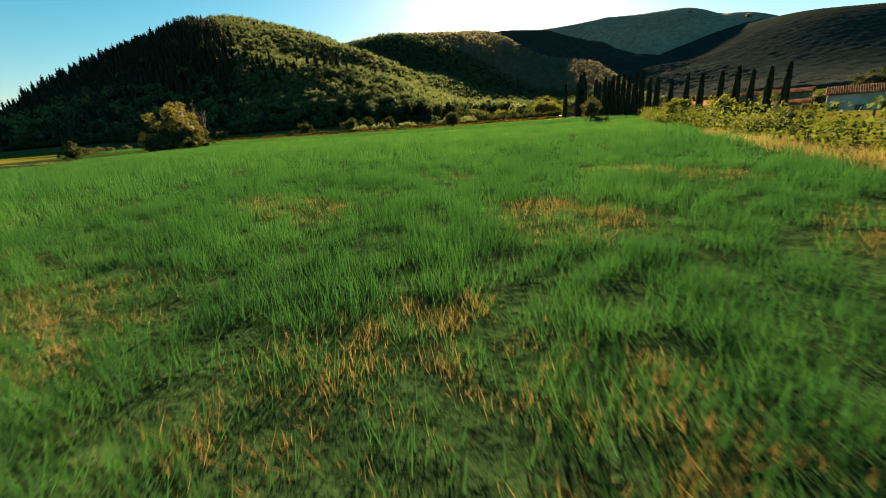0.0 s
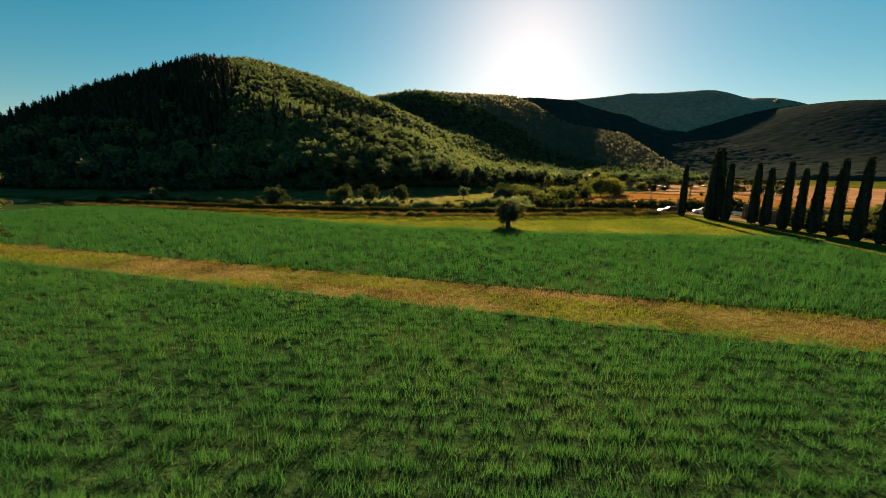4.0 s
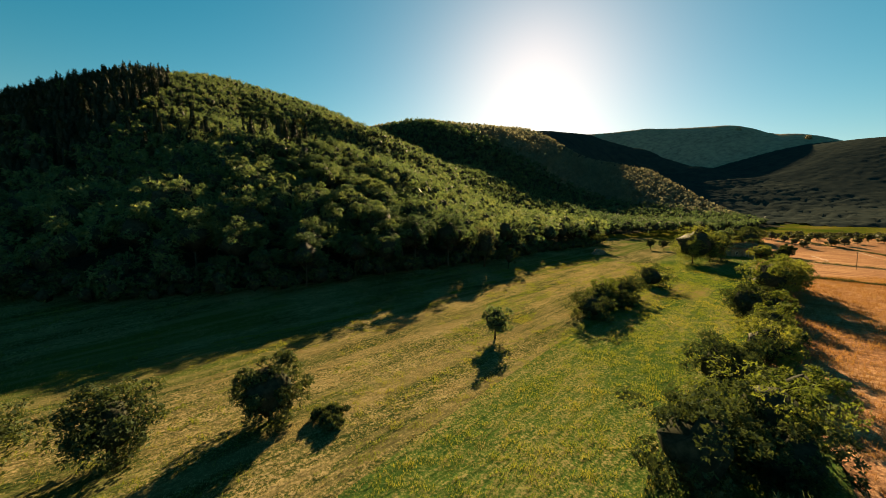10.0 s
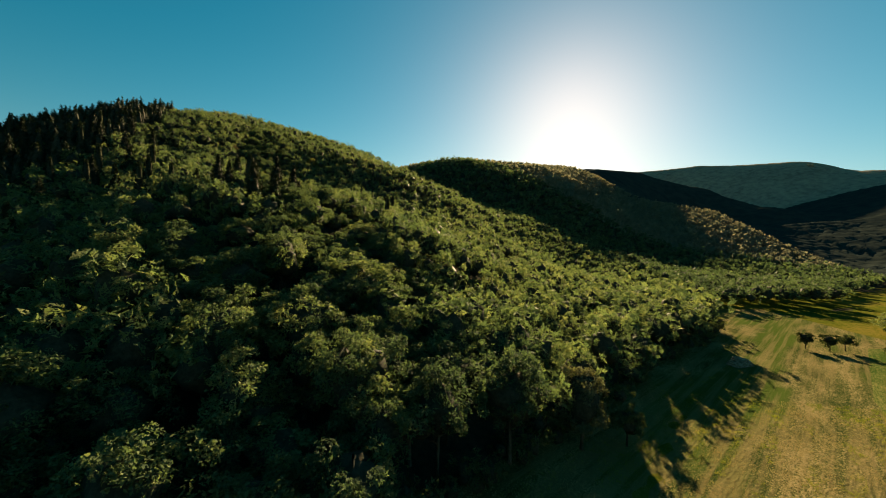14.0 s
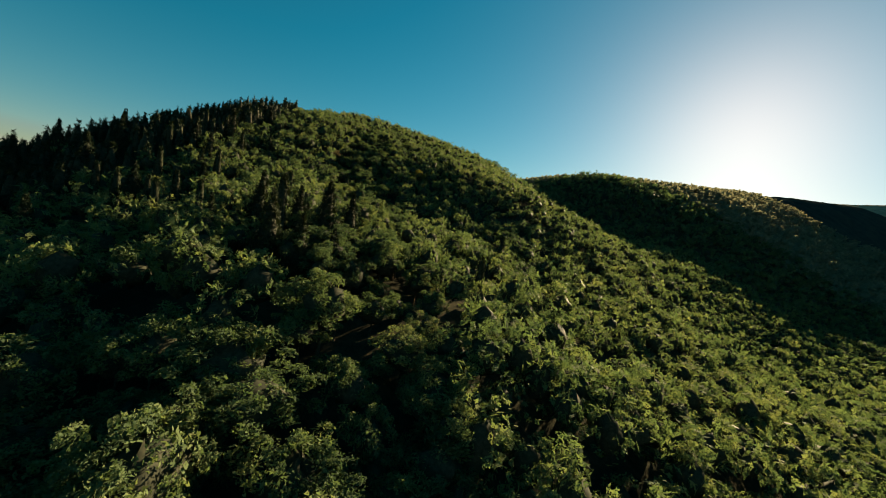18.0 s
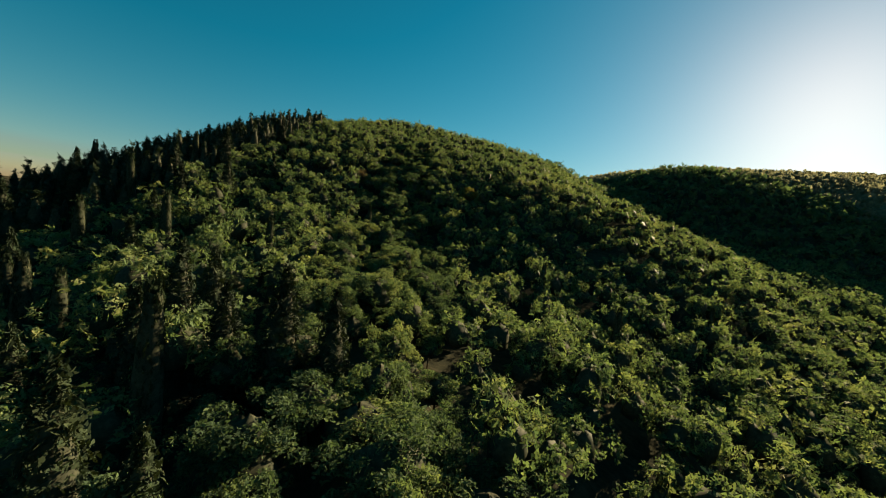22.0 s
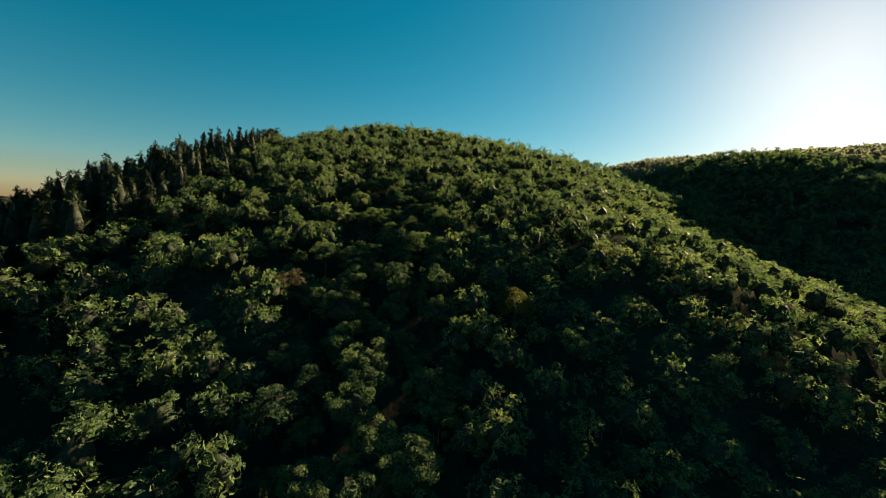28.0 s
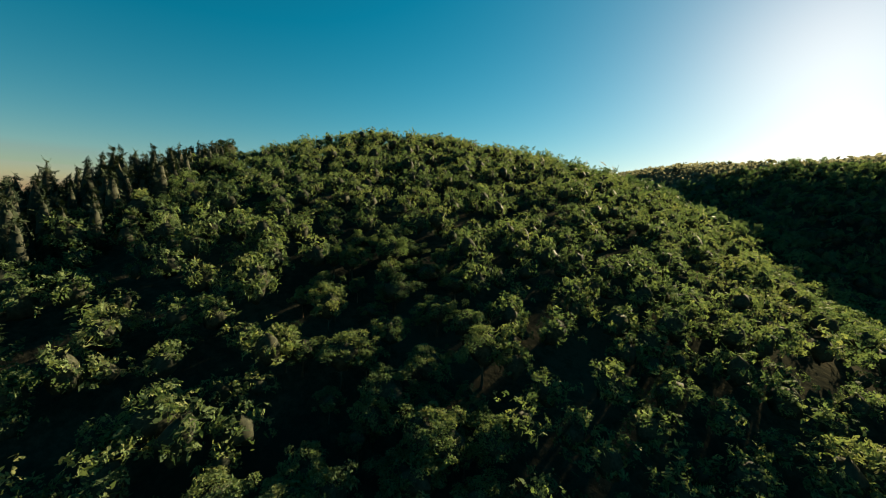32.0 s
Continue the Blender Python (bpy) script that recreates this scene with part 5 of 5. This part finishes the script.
# ---------------- reeds by the stream ----------------
def reed_bed(x0, x1, y0, y1, height, stalks, seed, label):
    r = np.random.default_rng(seed)
    x, y = r.uniform(x0, x1, stalks), r.uniform(y0, y1, stalks)
    cx, cy = (x0 + x1) / 2, (y0 + y1) / 2
    dome = np.clip(1.25 - 0.75 * np.maximum(np.abs(x - cx) / (x1 - x0) * 2, np.abs(y - cy) / (y1 - y0) * 2) ** 2, 0.3, 1)
    hgt = height * dome * r.uniform(0.7, 1.1, stalks) * (0.88 + 0.14 * np.sin(1.9 * x + 1.2 * y) + 0.1 * np.sin(3.7 * x))
    z = land(x, y)
    lean = r.normal(0, 0.1, (stalks, 2)) * hgt[:, None]
    V, w = [], r.uniform(0, 6.28, stalks)
    a = np.stack([np.cos(w) * 0.03, np.sin(w) * 0.03, 0 * w], 1)
    base, top = np.stack([x, y, z - 0.1], 1), np.stack([x + lean[:, 0], y + lean[:, 1], z + hgt], 1)
    V.append(np.stack([base - a, base + a, top], 1))
    for k in range(16):
        u = r.uniform(0.4, 1.0, (stalks, 1))
        p = base + (top - base) * u
        w = r.uniform(0, 6.28, stalks)
        out = np.stack([np.cos(w), np.sin(w), r.uniform(0.6, 1.8, stalks)], 1) * r.uniform(0.18, 0.4, (stalks, 1))
        side = np.stack([-np.sin(w), np.cos(w), 0 * w], 1) * 0.045
        V.append(np.stack([p - side, p + side, p + out], 1))
    V = np.concatenate(V).reshape(-1, 3)
    # dark leafy lumps added inside the reeds to block light and shade their base
    heart = []
    for k in range(max(2, int((x1 - x0) / 2.2))):
        bx_, by_ = x0 + (x1 - x0) * (k + 0.5) / max(2, int((x1 - x0) / 2.2)), cy + r.uniform(-0.3, 0.3)
        v, f = blob(1.3, height * 0.36, height * 0.26, r, 0.35, 5, 9)
        v = v * np.array([1, (y1 - y0) / 3.8, 1]) + np.array([bx_, by_, ground_z(bx_, by_)])
        heart.append((v, np.concatenate([f[:, :3], f[:, [0, 2, 3]]])))
    blades = len(V) // 3
    V, F = join([(V, np.arange(len(V)).reshape(-1, 3))] + heart)
    bed = quick("reed_bed", V, F, REED)
    bed.data.materials.append(BUSH)
    bed.data.polygons.foreach_set("material_index", (np.arange(len(F)) >= blades).astype(np.int32))
    return tagged(bed, label, "reeds", "reeds along the stream", "stuff")


for k, (x0, x1, y0, y1, hh, n) in enumerate([(-35.4, -28.8, 152.6, 156, 3.0, 800), (-28, -20.8, 152.6, 156, 3.1, 800), (-17.4, -10.3, 151.8, 154.6, 3.3, 700), (-2.3, 13.2, 152.8, 157.2, 3.1, 2200), (8, 13.5, 157, 166, 3.0, 1200), (5, 12.5, 147.6, 150.2, 1.9, 500), (-48, -41, 153, 156.5, 1.8, 500)]):
    reed_bed(x0, x1, y0, y1, hh, n, 300 + k, "tall pale-green giant reeds beside the stream")
for k, (x, s_, rx, hh) in enumerate([(-15.5, -5.0, 1.0, 0.9), (-13.3, -5.2, 1.1, 1.0), (-18.8, -5.2, 0.9, 0.8), (-37, -4.6, 0.9, 0.6), (16.5, -5.2, 1.2, 0.8), (-70, -4.8, 1.4, 0.8), (3.5, -5.6, 0.9, 0.6), (-23, -5.4, 0.9, 0.7), (33, -4.9, 1.6, 0.9), (39, -5.0, 1.8, 0.9)]):
    bush("verge_bush", "low green weeds on the dry verge", x, float(road_y(x)) + s_ + 0.9, rx, hh * 0.85, VINE if k < 3 else BUSH, 330 + k, 350, 0.1, group="weeds on the verge")
for k in range(19):
    x = -108 + 6.6 * k + rng.uniform(-2, 2)
    bush("stream_bush", "dark shrub on the far bank of the stream", x, float(stream_y(x)) + 11.4 + rng.uniform(-0.8, 0.8), rng.uniform(1.3, 2.2), rng.uniform(1.5, 2.5), BUSH, 350 + k, 420, 0.15, group="shrubs along the stream")
for k in range(25):
    x = 14.5 + 2.3 * k + rng.uniform(-0.4, 0.4)
    bush("stream_hedge_bush", "dark leafy shrub in the unbroken hedge along the stream", x, float(stream_y(x)) + 11.2 + 0.03 * (x - 14) + rng.uniform(-0.3, 0.5), rng.uniform(1.5, 2.1), rng.uniform(2.4, 3.1), BUSH, 470 + k, 460, 0.15, group="hedge along the stream")


# ---------------- vines, house, drive, cars ----------------
def vine_row(pts, seed):
    t = tagged(empty("vine_row", pts[0][0], pts[0][1], ground_z(*pts[0])), "leafy vine row on posts bounding the wheat", "vines")
    r = np.random.default_rng(seed)
    ox, oy, oz = t.location
    cs = []
    for (x0, y0), (x1, y1) in zip(pts, pts[1:]):
        L = math.hypot(x1 - x0, y1 - y0)
        n = int(L * 95)
        u = r.uniform(0, 1, n)
        x, y = x0 + (x1 - x0) * u + r.normal(0, 0.45, n), y0 + (y1 - y0) * u + r.normal(0, 0.45, n)
        z = land(x, y) + np.minimum(r.uniform(0.25, 1.9, n) * (0.85 + 0.25 * np.sin(u * L * 1.7)) + np.abs(r.normal(0, 0.12, n)), 2.3)
        cs.append(np.stack([x - ox, y - oy, z - oz], 1))
        for k in range(int(L / 4) + 1):
            v, f = tube([(x0 + (x1 - x0) * 4 * k / L - ox, y0 + (y1 - y0) * 4 * k / L - oy, -0.3), (x0 + (x1 - x0) * 4 * k / L - ox, y0 + (y1 - y0) * 4 * k / L - oy, 1.75)], [0.05, 0.045], 6)
            quick("post", v, f, WOOD, t)
    c = np.concatenate(cs)
    v, f = leaf_cards(c, r.normal(size=c.shape) * 0.5, 0.12, r, 1.1)
    quick("foliage", v, f, VINE, t)


vine_row([(35, 69.5), (29.5, 54.5), (24.8, 39.5), (20.9, 29), (17.0, 18), (13.2, 7)], 3)
bush("broom_bush", "yellow-green broom bush in the vine row", 28.5, 49, 1.8, 2.7, VINE, 400, 900, 0.12)
bush("broom_bush", "yellow-green round shrub beside the vines", 26.5, 38, 1.8, 2.4, VINE, 401, 900, 0.12)
bush("flowering_bush", "grey-leaved shrub near the house", 27, 31, 1.6, 1.8, OLIVE, 402, 700, 0.12)
x, y = sown(10, 27, 2, 32, 16, lambda x, y: np.abs(y - vine_y(x) - 0.6) < 2.0)
tufts("vine_foot_grass", x, y, 0.48, 8, 0.03, DRY_BLADE, "tall dry grass at the foot of the vines")


def block(w, d, h, x=0, y=0, z=0, bevel=0.0):
    bm = bmesh.new()
    bmesh.ops.create_cube(bm, size=1, matrix=Matrix.Translation((x, y, z + h / 2)) @ Matrix.Diagonal((w, d, h, 1)))
    if bevel:
        bmesh.ops.bevel(bm, geom=bm.edges[:], offset=bevel, segments=2, affect="EDGES")
    return bm


def gable(w, d, h, over, z, thick=0.16):
    """A pitched roof with its ridge along x."""
    bm = bmesh.new()
    a, b = w / 2 + over, d / 2 + over
    drop = over * h / (d / 2)
    prof = [(-b, z - drop), (0, z + h), (b, z - drop), (b, z - drop + thick), (0, z + h + thick), (-b, z - drop + thick)]
    left = [bm.verts.new((-a, y, zz)) for y, zz in prof]
    right = [bm.verts.new((a, y, zz)) for y, zz in prof]
    bm.faces.new(left)
    bm.faces.new(right[::-1])
    for k in range(6):
        bm.faces.new((left[k], right[k], right[(k + 1) % 6], left[(k + 1) % 6]))
    bmesh.ops.recalc_face_normals(bm, faces=bm.faces[:])
    return bm


def house(name, label, x, y, turn, w, d, h, rise, walls, openings, chimney=True):
    t = tagged(empty(name, x, y, ground_z(x, y) - 0.1), label, "house")
    t.rotation_euler = (0, 0, radians(turn))
    bm = block(w, d, h)
    for s in (-1, 1):
        tri = [bm.verts.new((s * w / 2, yy, zz)) for yy, zz in ((-d / 2, h), (d / 2, h), (0, h + rise))]
        bm.faces.new(tri)
    part("wall", bm, walls, t)
    roof = part("roof", gable(w, d, rise, 0.45, h), TILES, t, "weathered clay tile roof")
    r = np.random.default_rng(int(w * 100))
    for k in range(int((w + 0.9) / 0.35)):
        for s in (-1, 1):
            xx = -w / 2 - 0.45 + 0.35 * (k + 0.5)
            b = d / 2 + 0.45
            drop = 0.45 * rise / (d / 2)
            v, f = tube([(xx, s * b, h - drop + 0.2), (xx + r.uniform(-0.02, 0.02), 0, h + rise + 0.2)], [0.1, 0.1], 5)
            quick("tile_course", v, f, TILES, roof)
    if chimney:
        part("chimney", block(0.7, 0.7, 1.6, w * 0.25, 0.6, h + rise * 0.4, 0.03), walls, t)
    for side, ox, oz, ow, oh, kind in openings:
        sy = -d / 2 if side == "s" else d / 2
        pane = part(kind, block(ow, 0.12, oh, ox, sy, oz, 0.01), GLASS if kind == "window" else WOOD, t)
        frame_bm = bmesh.new()
        for fx, fz, fw, fh in ((ox, oz - 0.1, ow + 0.24, 0.1), (ox, oz + oh, ow + 0.24, 0.12), (ox - ow / 2 - 0.06, oz, 0.12, oh), (ox + ow / 2 + 0.06, oz, 0.12, oh)):
            bmesh.ops.create_cube(frame_bm, size=1, matrix=Matrix.Translation((fx, sy, fz + fh / 2)) @ Matrix.Diagonal((fw, 0.2, fh, 1)))
        part("frame", frame_bm, WALL if walls is BRICKY else WOOD, pane)
    return t


house("farmhouse", "low stone farmhouse with a clay tile roof among trees", 108, 314, 12, 15, 8, 3.6, 1.8, BRICKY, [("s", -5, 1, 0.9, 1.1, "window"), ("s", 0, 0, 1.1, 2.1, "door"), ("s", 5, 1, 0.9, 1.1, "window")])
house("villa", "white plastered house with a tiled roof behind the garden shrubs", 87.5, 83.0, -43, 13, 8, 4.6, 1.3, WALL, [("s", -5, 1.2, 0.8, 1.5, "window"), ("s", -1.5, 0, 1.0, 2.2, "door"), ("s", 2, 1.2, 0.8, 1.5, "window"), ("s", 5, 1.2, 0.8, 1.5, "window")])
house("outbuilding", "low pinkish brick outbuilding beside the white house", 76.5, 88.5, -43, 6, 5, 3.4, 0.5, BRICKY, [("s", 0.5, 0, 1.4, 2.1, "door"), ("s", -1.9, 1.2, 0.7, 0.8, "window")], False)
for k, (x, y, H, rx) in enumerate([(94, 90, 9.0, 4.2), (99, 84, 8.5, 4.6), (104, 92, 8, 4.4)]):
    leafy_tree("garden_tree", "dark evergreen tree rising behind the white house", x, y, H, rx, H * 0.45, BUSH, 440 + k, 1600, 0.2, 36, 0.24, 5, low=-0.9, group="garden trees")
house("farm_shed", "long low shed with a weathered roof beyond the gardens", 112, 143, -45, 26, 9, 3.2, 1.1, BRICKY, [("s", -8, 0, 2.4, 2.4, "door"), ("s", 3, 1.2, 1.0, 0.9, "window")], False)
for k in range(18):
    y = 130 - 3.3 * k
    bush("drive_hedge_bush", "dark clipped shrub in the hedge beside the drive", 56.2 + 0.035 * (110 - y) + rng.uniform(-0.3, 0.3), y, rng.uniform(1.7, 2.1), rng.uniform(1.5, 2.1), BUSH, 500 + k, 420, 0.14, group="hedge beside the drive")
for k, (x, y, rx, hh) in enumerate([(64, 124, 2.4, 2.8), (69, 117, 2.0, 2.4), (75, 126, 2.8, 3.4), (82, 119, 2.2, 2.6), (88, 128, 3.0, 3.8), (70, 106, 2.0, 2.2), (78, 108, 2.6, 3.0), (90, 112, 3.0, 4.0), (98, 122, 3.2, 4.4), (66, 97, 1.8, 2.0), (86, 100, 2.4, 2.8), (104, 112, 3.2, 4.2), (95, 136, 3.0, 4.0), (80, 138, 2.6, 3.2)]):
    bush("garden_shrub", "round garden shrub beyond the drive", x, y, rx, hh, VINE if k % 3 == 1 else BUSH, 530 + k, 700, 0.16, group="shrubs in the gardens")
wall_thing = tagged(empty("garden_wall", 55.4, 132.4, ground_z(55.4, 132.4)), "beige plastered garden wall with a tall gate pillar", "wall")
wall_thing.rotation_euler = (0, 0, radians(-83))
part("wall", block(14, 0.35, 2.4, 0, 0, -0.1, 0.02), BRICKY, wall_thing)
part("coping", block(14.2, 0.5, 0.12, 0, 0, 2.3, 0.02), TILES, wall_thing)
part("pillar", block(0.8, 0.8, 3.4, -7.4, 0, -0.1, 0.03), BRICKY, wall_thing)
part("pillar", block(0.8, 0.8, 3.4, 7.4, 0, -0.1, 0.03), BRICKY, wall_thing)

patch("drive", 42, 72, lambda x: np.interp(x, [42, 47.4, 48, 72], [150, 150, 146, 142]), lambda x: np.full_like(x, 160.0), ROAD, 0.06, 0.9, "pale gravel parking place at the end of the drive", "road")
xs_d = np.linspace(60, 146, 60)
dx = 50.2 + (140 - xs_d) * 0.12
V = np.concatenate([np.stack([dx, xs_d, land(dx, xs_d) + 0.05], 1), np.stack([dx + 4.2, xs_d, land(dx + 4.2, xs_d) + 0.05], 1)])
F = np.array([(i, 60 + i, 60 + i + 1, i + 1) for i in range(59)])
tagged(quick("drive_lane", V, F, ROAD), "pale gravel drive beside the cypresses", "road", kind="structure")


def car(x, y, turn, paint, label, tall=1.48, length=4.3):
    t = tagged(empty("car", x, y, ground_z(x, y) + 0.06), label, "car", "parked cars")
    t.rotation_euler = (0, 0, radians(turn))
    L = length / 2
    low = [(-L, 0.35), (-L + 0.05, 0.75), (-L + 0.25, 0.95), (L - 1.35, 0.98), (L - 0.25, 0.82), (L, 0.6), (L - 0.03, 0.3), (0, 0.22)]
    cab = [(-L + 0.22, 0.93), (-L + 0.6, tall - 0.06), (-L + 1.2, tall), (0.15, tall - 0.02), (L - 1.3, 0.96)]

    def slab(prof, half, inset=0.0):
        bm = bmesh.new()
        zs = [z for _, z in prof]
        a = [bm.verts.new((x_, -half + inset * (z - min(zs)) / max(0.01, max(zs) - min(zs)), z)) for x_, z in prof]
        b = [bm.verts.new((x_, half - inset * (z - min(zs)) / max(0.01, max(zs) - min(zs)), z)) for x_, z in prof]
        bm.faces.new(a)
        bm.faces.new(b[::-1])
        for k in range(len(prof)):
            bm.faces.new((a[k], b[k], b[(k + 1) % len(prof)], a[(k + 1) % len(prof)]))
        bmesh.ops.recalc_face_normals(bm, faces=bm.faces[:])
        bmesh.ops.bevel(bm, geom=bm.edges[:], offset=0.05, segments=2, affect="EDGES")
        return bm

    part("body", slab(low, 0.87), paint, t)
    part("cabin_glass", slab(cab, 0.8, 0.17), GLASS, t, "dark tinted windows")
    part("roof", block(1.5, 1.2, 0.06, -0.75, 0, tall - 0.03, 0.02), paint, t)
    for s in (-1, 1):
        part("headlight", block(0.12, 0.34, 0.14, L - 0.12, s * 0.6, 0.62, 0.02), LAMP, t)
        part("tail_light", block(0.1, 0.3, 0.16, -L + 0.06, s * 0.62, 0.7, 0.02), REDLAMP, t)
        part("mirror", block(0.14, 0.2, 0.13, 0.55, s * 0.97, 0.98, 0.03), paint, t)
        for ax in (-L + 0.82, L - 0.85):
            v, f = tube([(ax, s * 0.66, 0.31), (ax, s * 0.72, 0.31), (ax, s * 0.86, 0.31), (ax, s * 0.9, 0.31)], [0.24, 0.31, 0.31, 0.2], 18)
            wheel = quick("wheel", v, f, TYRE, t)
            v, f = tube([(ax, s * 0.8, 0.31), (ax, s * 0.89, 0.31), (ax, s * 0.9, 0.31)], [0.2, 0.19, 0.02], 12)
            quick("rim", v, f, RIM, wheel)
    for sx, n in ((L - 0.02, "bumper"), (-L + 0.02, "bumper")):
        part(n, block(0.16, 1.6, 0.2, sx - math.copysign(0.05, sx), 0, 0.34, 0.05), TYRE, t)


WHITE_CAR = painted("white_car_paint", (0.7, 0.7, 0.7), 0.25, coat=0.6, wear=0.04)
BLUE_CAR = painted("blue_grey_car_paint", (0.12, 0.16, 0.22), 0.25, 0.3, coat=0.6, wear=0.04)
RED_CAR = painted("dark_red_car_paint", (0.08, 0.012, 0.016), 0.25, coat=0.6, wear=0.04)
BLACK_CAR = painted("black_car_paint", (0.015, 0.015, 0.018), 0.2, coat=0.6, wear=0.04)
car(45.8, 152.6, 172, RED_CAR, "dark red hatchback parked on the gravel")
car(49.4, 156.0, 175, BLACK_CAR, "black estate car parked on the gravel", 1.5, 4.6)
car(52.8, 151.0, 160, WHITE_CAR, "white hatchback parked on the gravel", 1.5, 4.1)
car(55.6, 152.6, 158, BLUE_CAR, "blue-grey estate car parked beside the white one", 1.6, 4.6)
car(58.5, 146.6, 100, WHITE_CAR, "white van-like car parked by the cypresses", 1.8, 4.6)


def pole(x, y, height, label, tilt=0.0, arms=True):
    t = tagged(empty("utility_pole", x, y, ground_z(x, y)), label, "pole", "wooden poles across the fields")
    t.rotation_euler = (0, radians(tilt), 0)
    v, f = tube([(0, 0, -0.5), (0, 0, height * 0.5), (0, 0, height)], [0.11, 0.1, 0.08], 8)
    quick("shaft", v, f, WOOD, t)
    if arms:
        part("crossarm", block(1.1, 0.08, 0.1, 0, 0, height - 0.35, 0.01), WOOD, t)
        for s in (-1, 1):
            v, f = tube([(0.45 * s, 0, height - 0.25), (0.45 * s, 0, height - 0.12)], [0.035, 0.05], 8)
            quick("insulator", v, f, BRICKY, t)


POLES = [(50.0, 139.4, 9.0), (61.2, 171.5, 6.0), (63.8, 199, 6.2), (93.5, 227, 6.2), (120, 277, 6.0), (112, 232, 6.0)]
for k, (x, y, hh) in enumerate(POLES):
    pole(x, y, hh, "weathered wooden pole carrying cables over the field", 2 if k % 2 else -2)
for a, b in ((0, 1), (1, 2), (2, 3), (3, 4)):
    (x0, y0, h0), (x1, y1, h1) = POLES[a], POLES[b]
    z0, z1 = ground_z(x0, y0) + h0 - 0.12, ground_z(x1, y1) + h1 - 0.12
    pts = [(x0 + (x1 - x0) * u, y0 + (y1 - y0) * u, z0 + (z1 - z0) * u - 2.2 * u * (1 - u)) for u in np.linspace(0, 1, 13)]
    v, f = tube(pts, [0.016] * 13, 4)
    tagged(quick("overhead_cable", v, f, WIRE), "thin sagging overhead cable between poles", "cable", "overhead cables")
# irrigation pipe laid over the grain field
pts = [(139, 266, 0), (128, 281, 0), (118, 290, 0), (132, 300, 0), (141, 318, 0)]
v, f = tube([(x, y, ground_z(x, y) + 0.25) for x, y, _ in pts], [0.06] * 5, 6)
tagged(quick("irrigation_pipe", v, f, PIPE), "pale irrigation pipe lying across the grain field", "pipe")


def log_stack(x, y, turn, seed):
    t = tagged(empty("log_stack", x, y, ground_z(x, y)), "stack of cut pale logs at the edge of the woods", "log pile")
    t.rotation_euler = (0, 0, radians(turn))
    r = np.random.default_rng(seed)
    for row in range(5):
        for k in range(13 - row * 2):
            cx, cz = (k - (12 - row * 2) / 2) * 0.46, 0.22 + row * 0.4
            rad, off = r.uniform(0.19, 0.24), r.uniform(-0.15, 0.15)
            v, f = tube([(cx, -1.5 + off, cz), (cx, -1.49 + off, cz), (cx, 1.49 + off, cz), (cx, 1.5 + off, cz)], [0.01, rad, rad * 0.95, 0.01], 8)
            quick("log", v, f, CUTWOOD, t)


log_stack(46.5, 304, 25, 9)
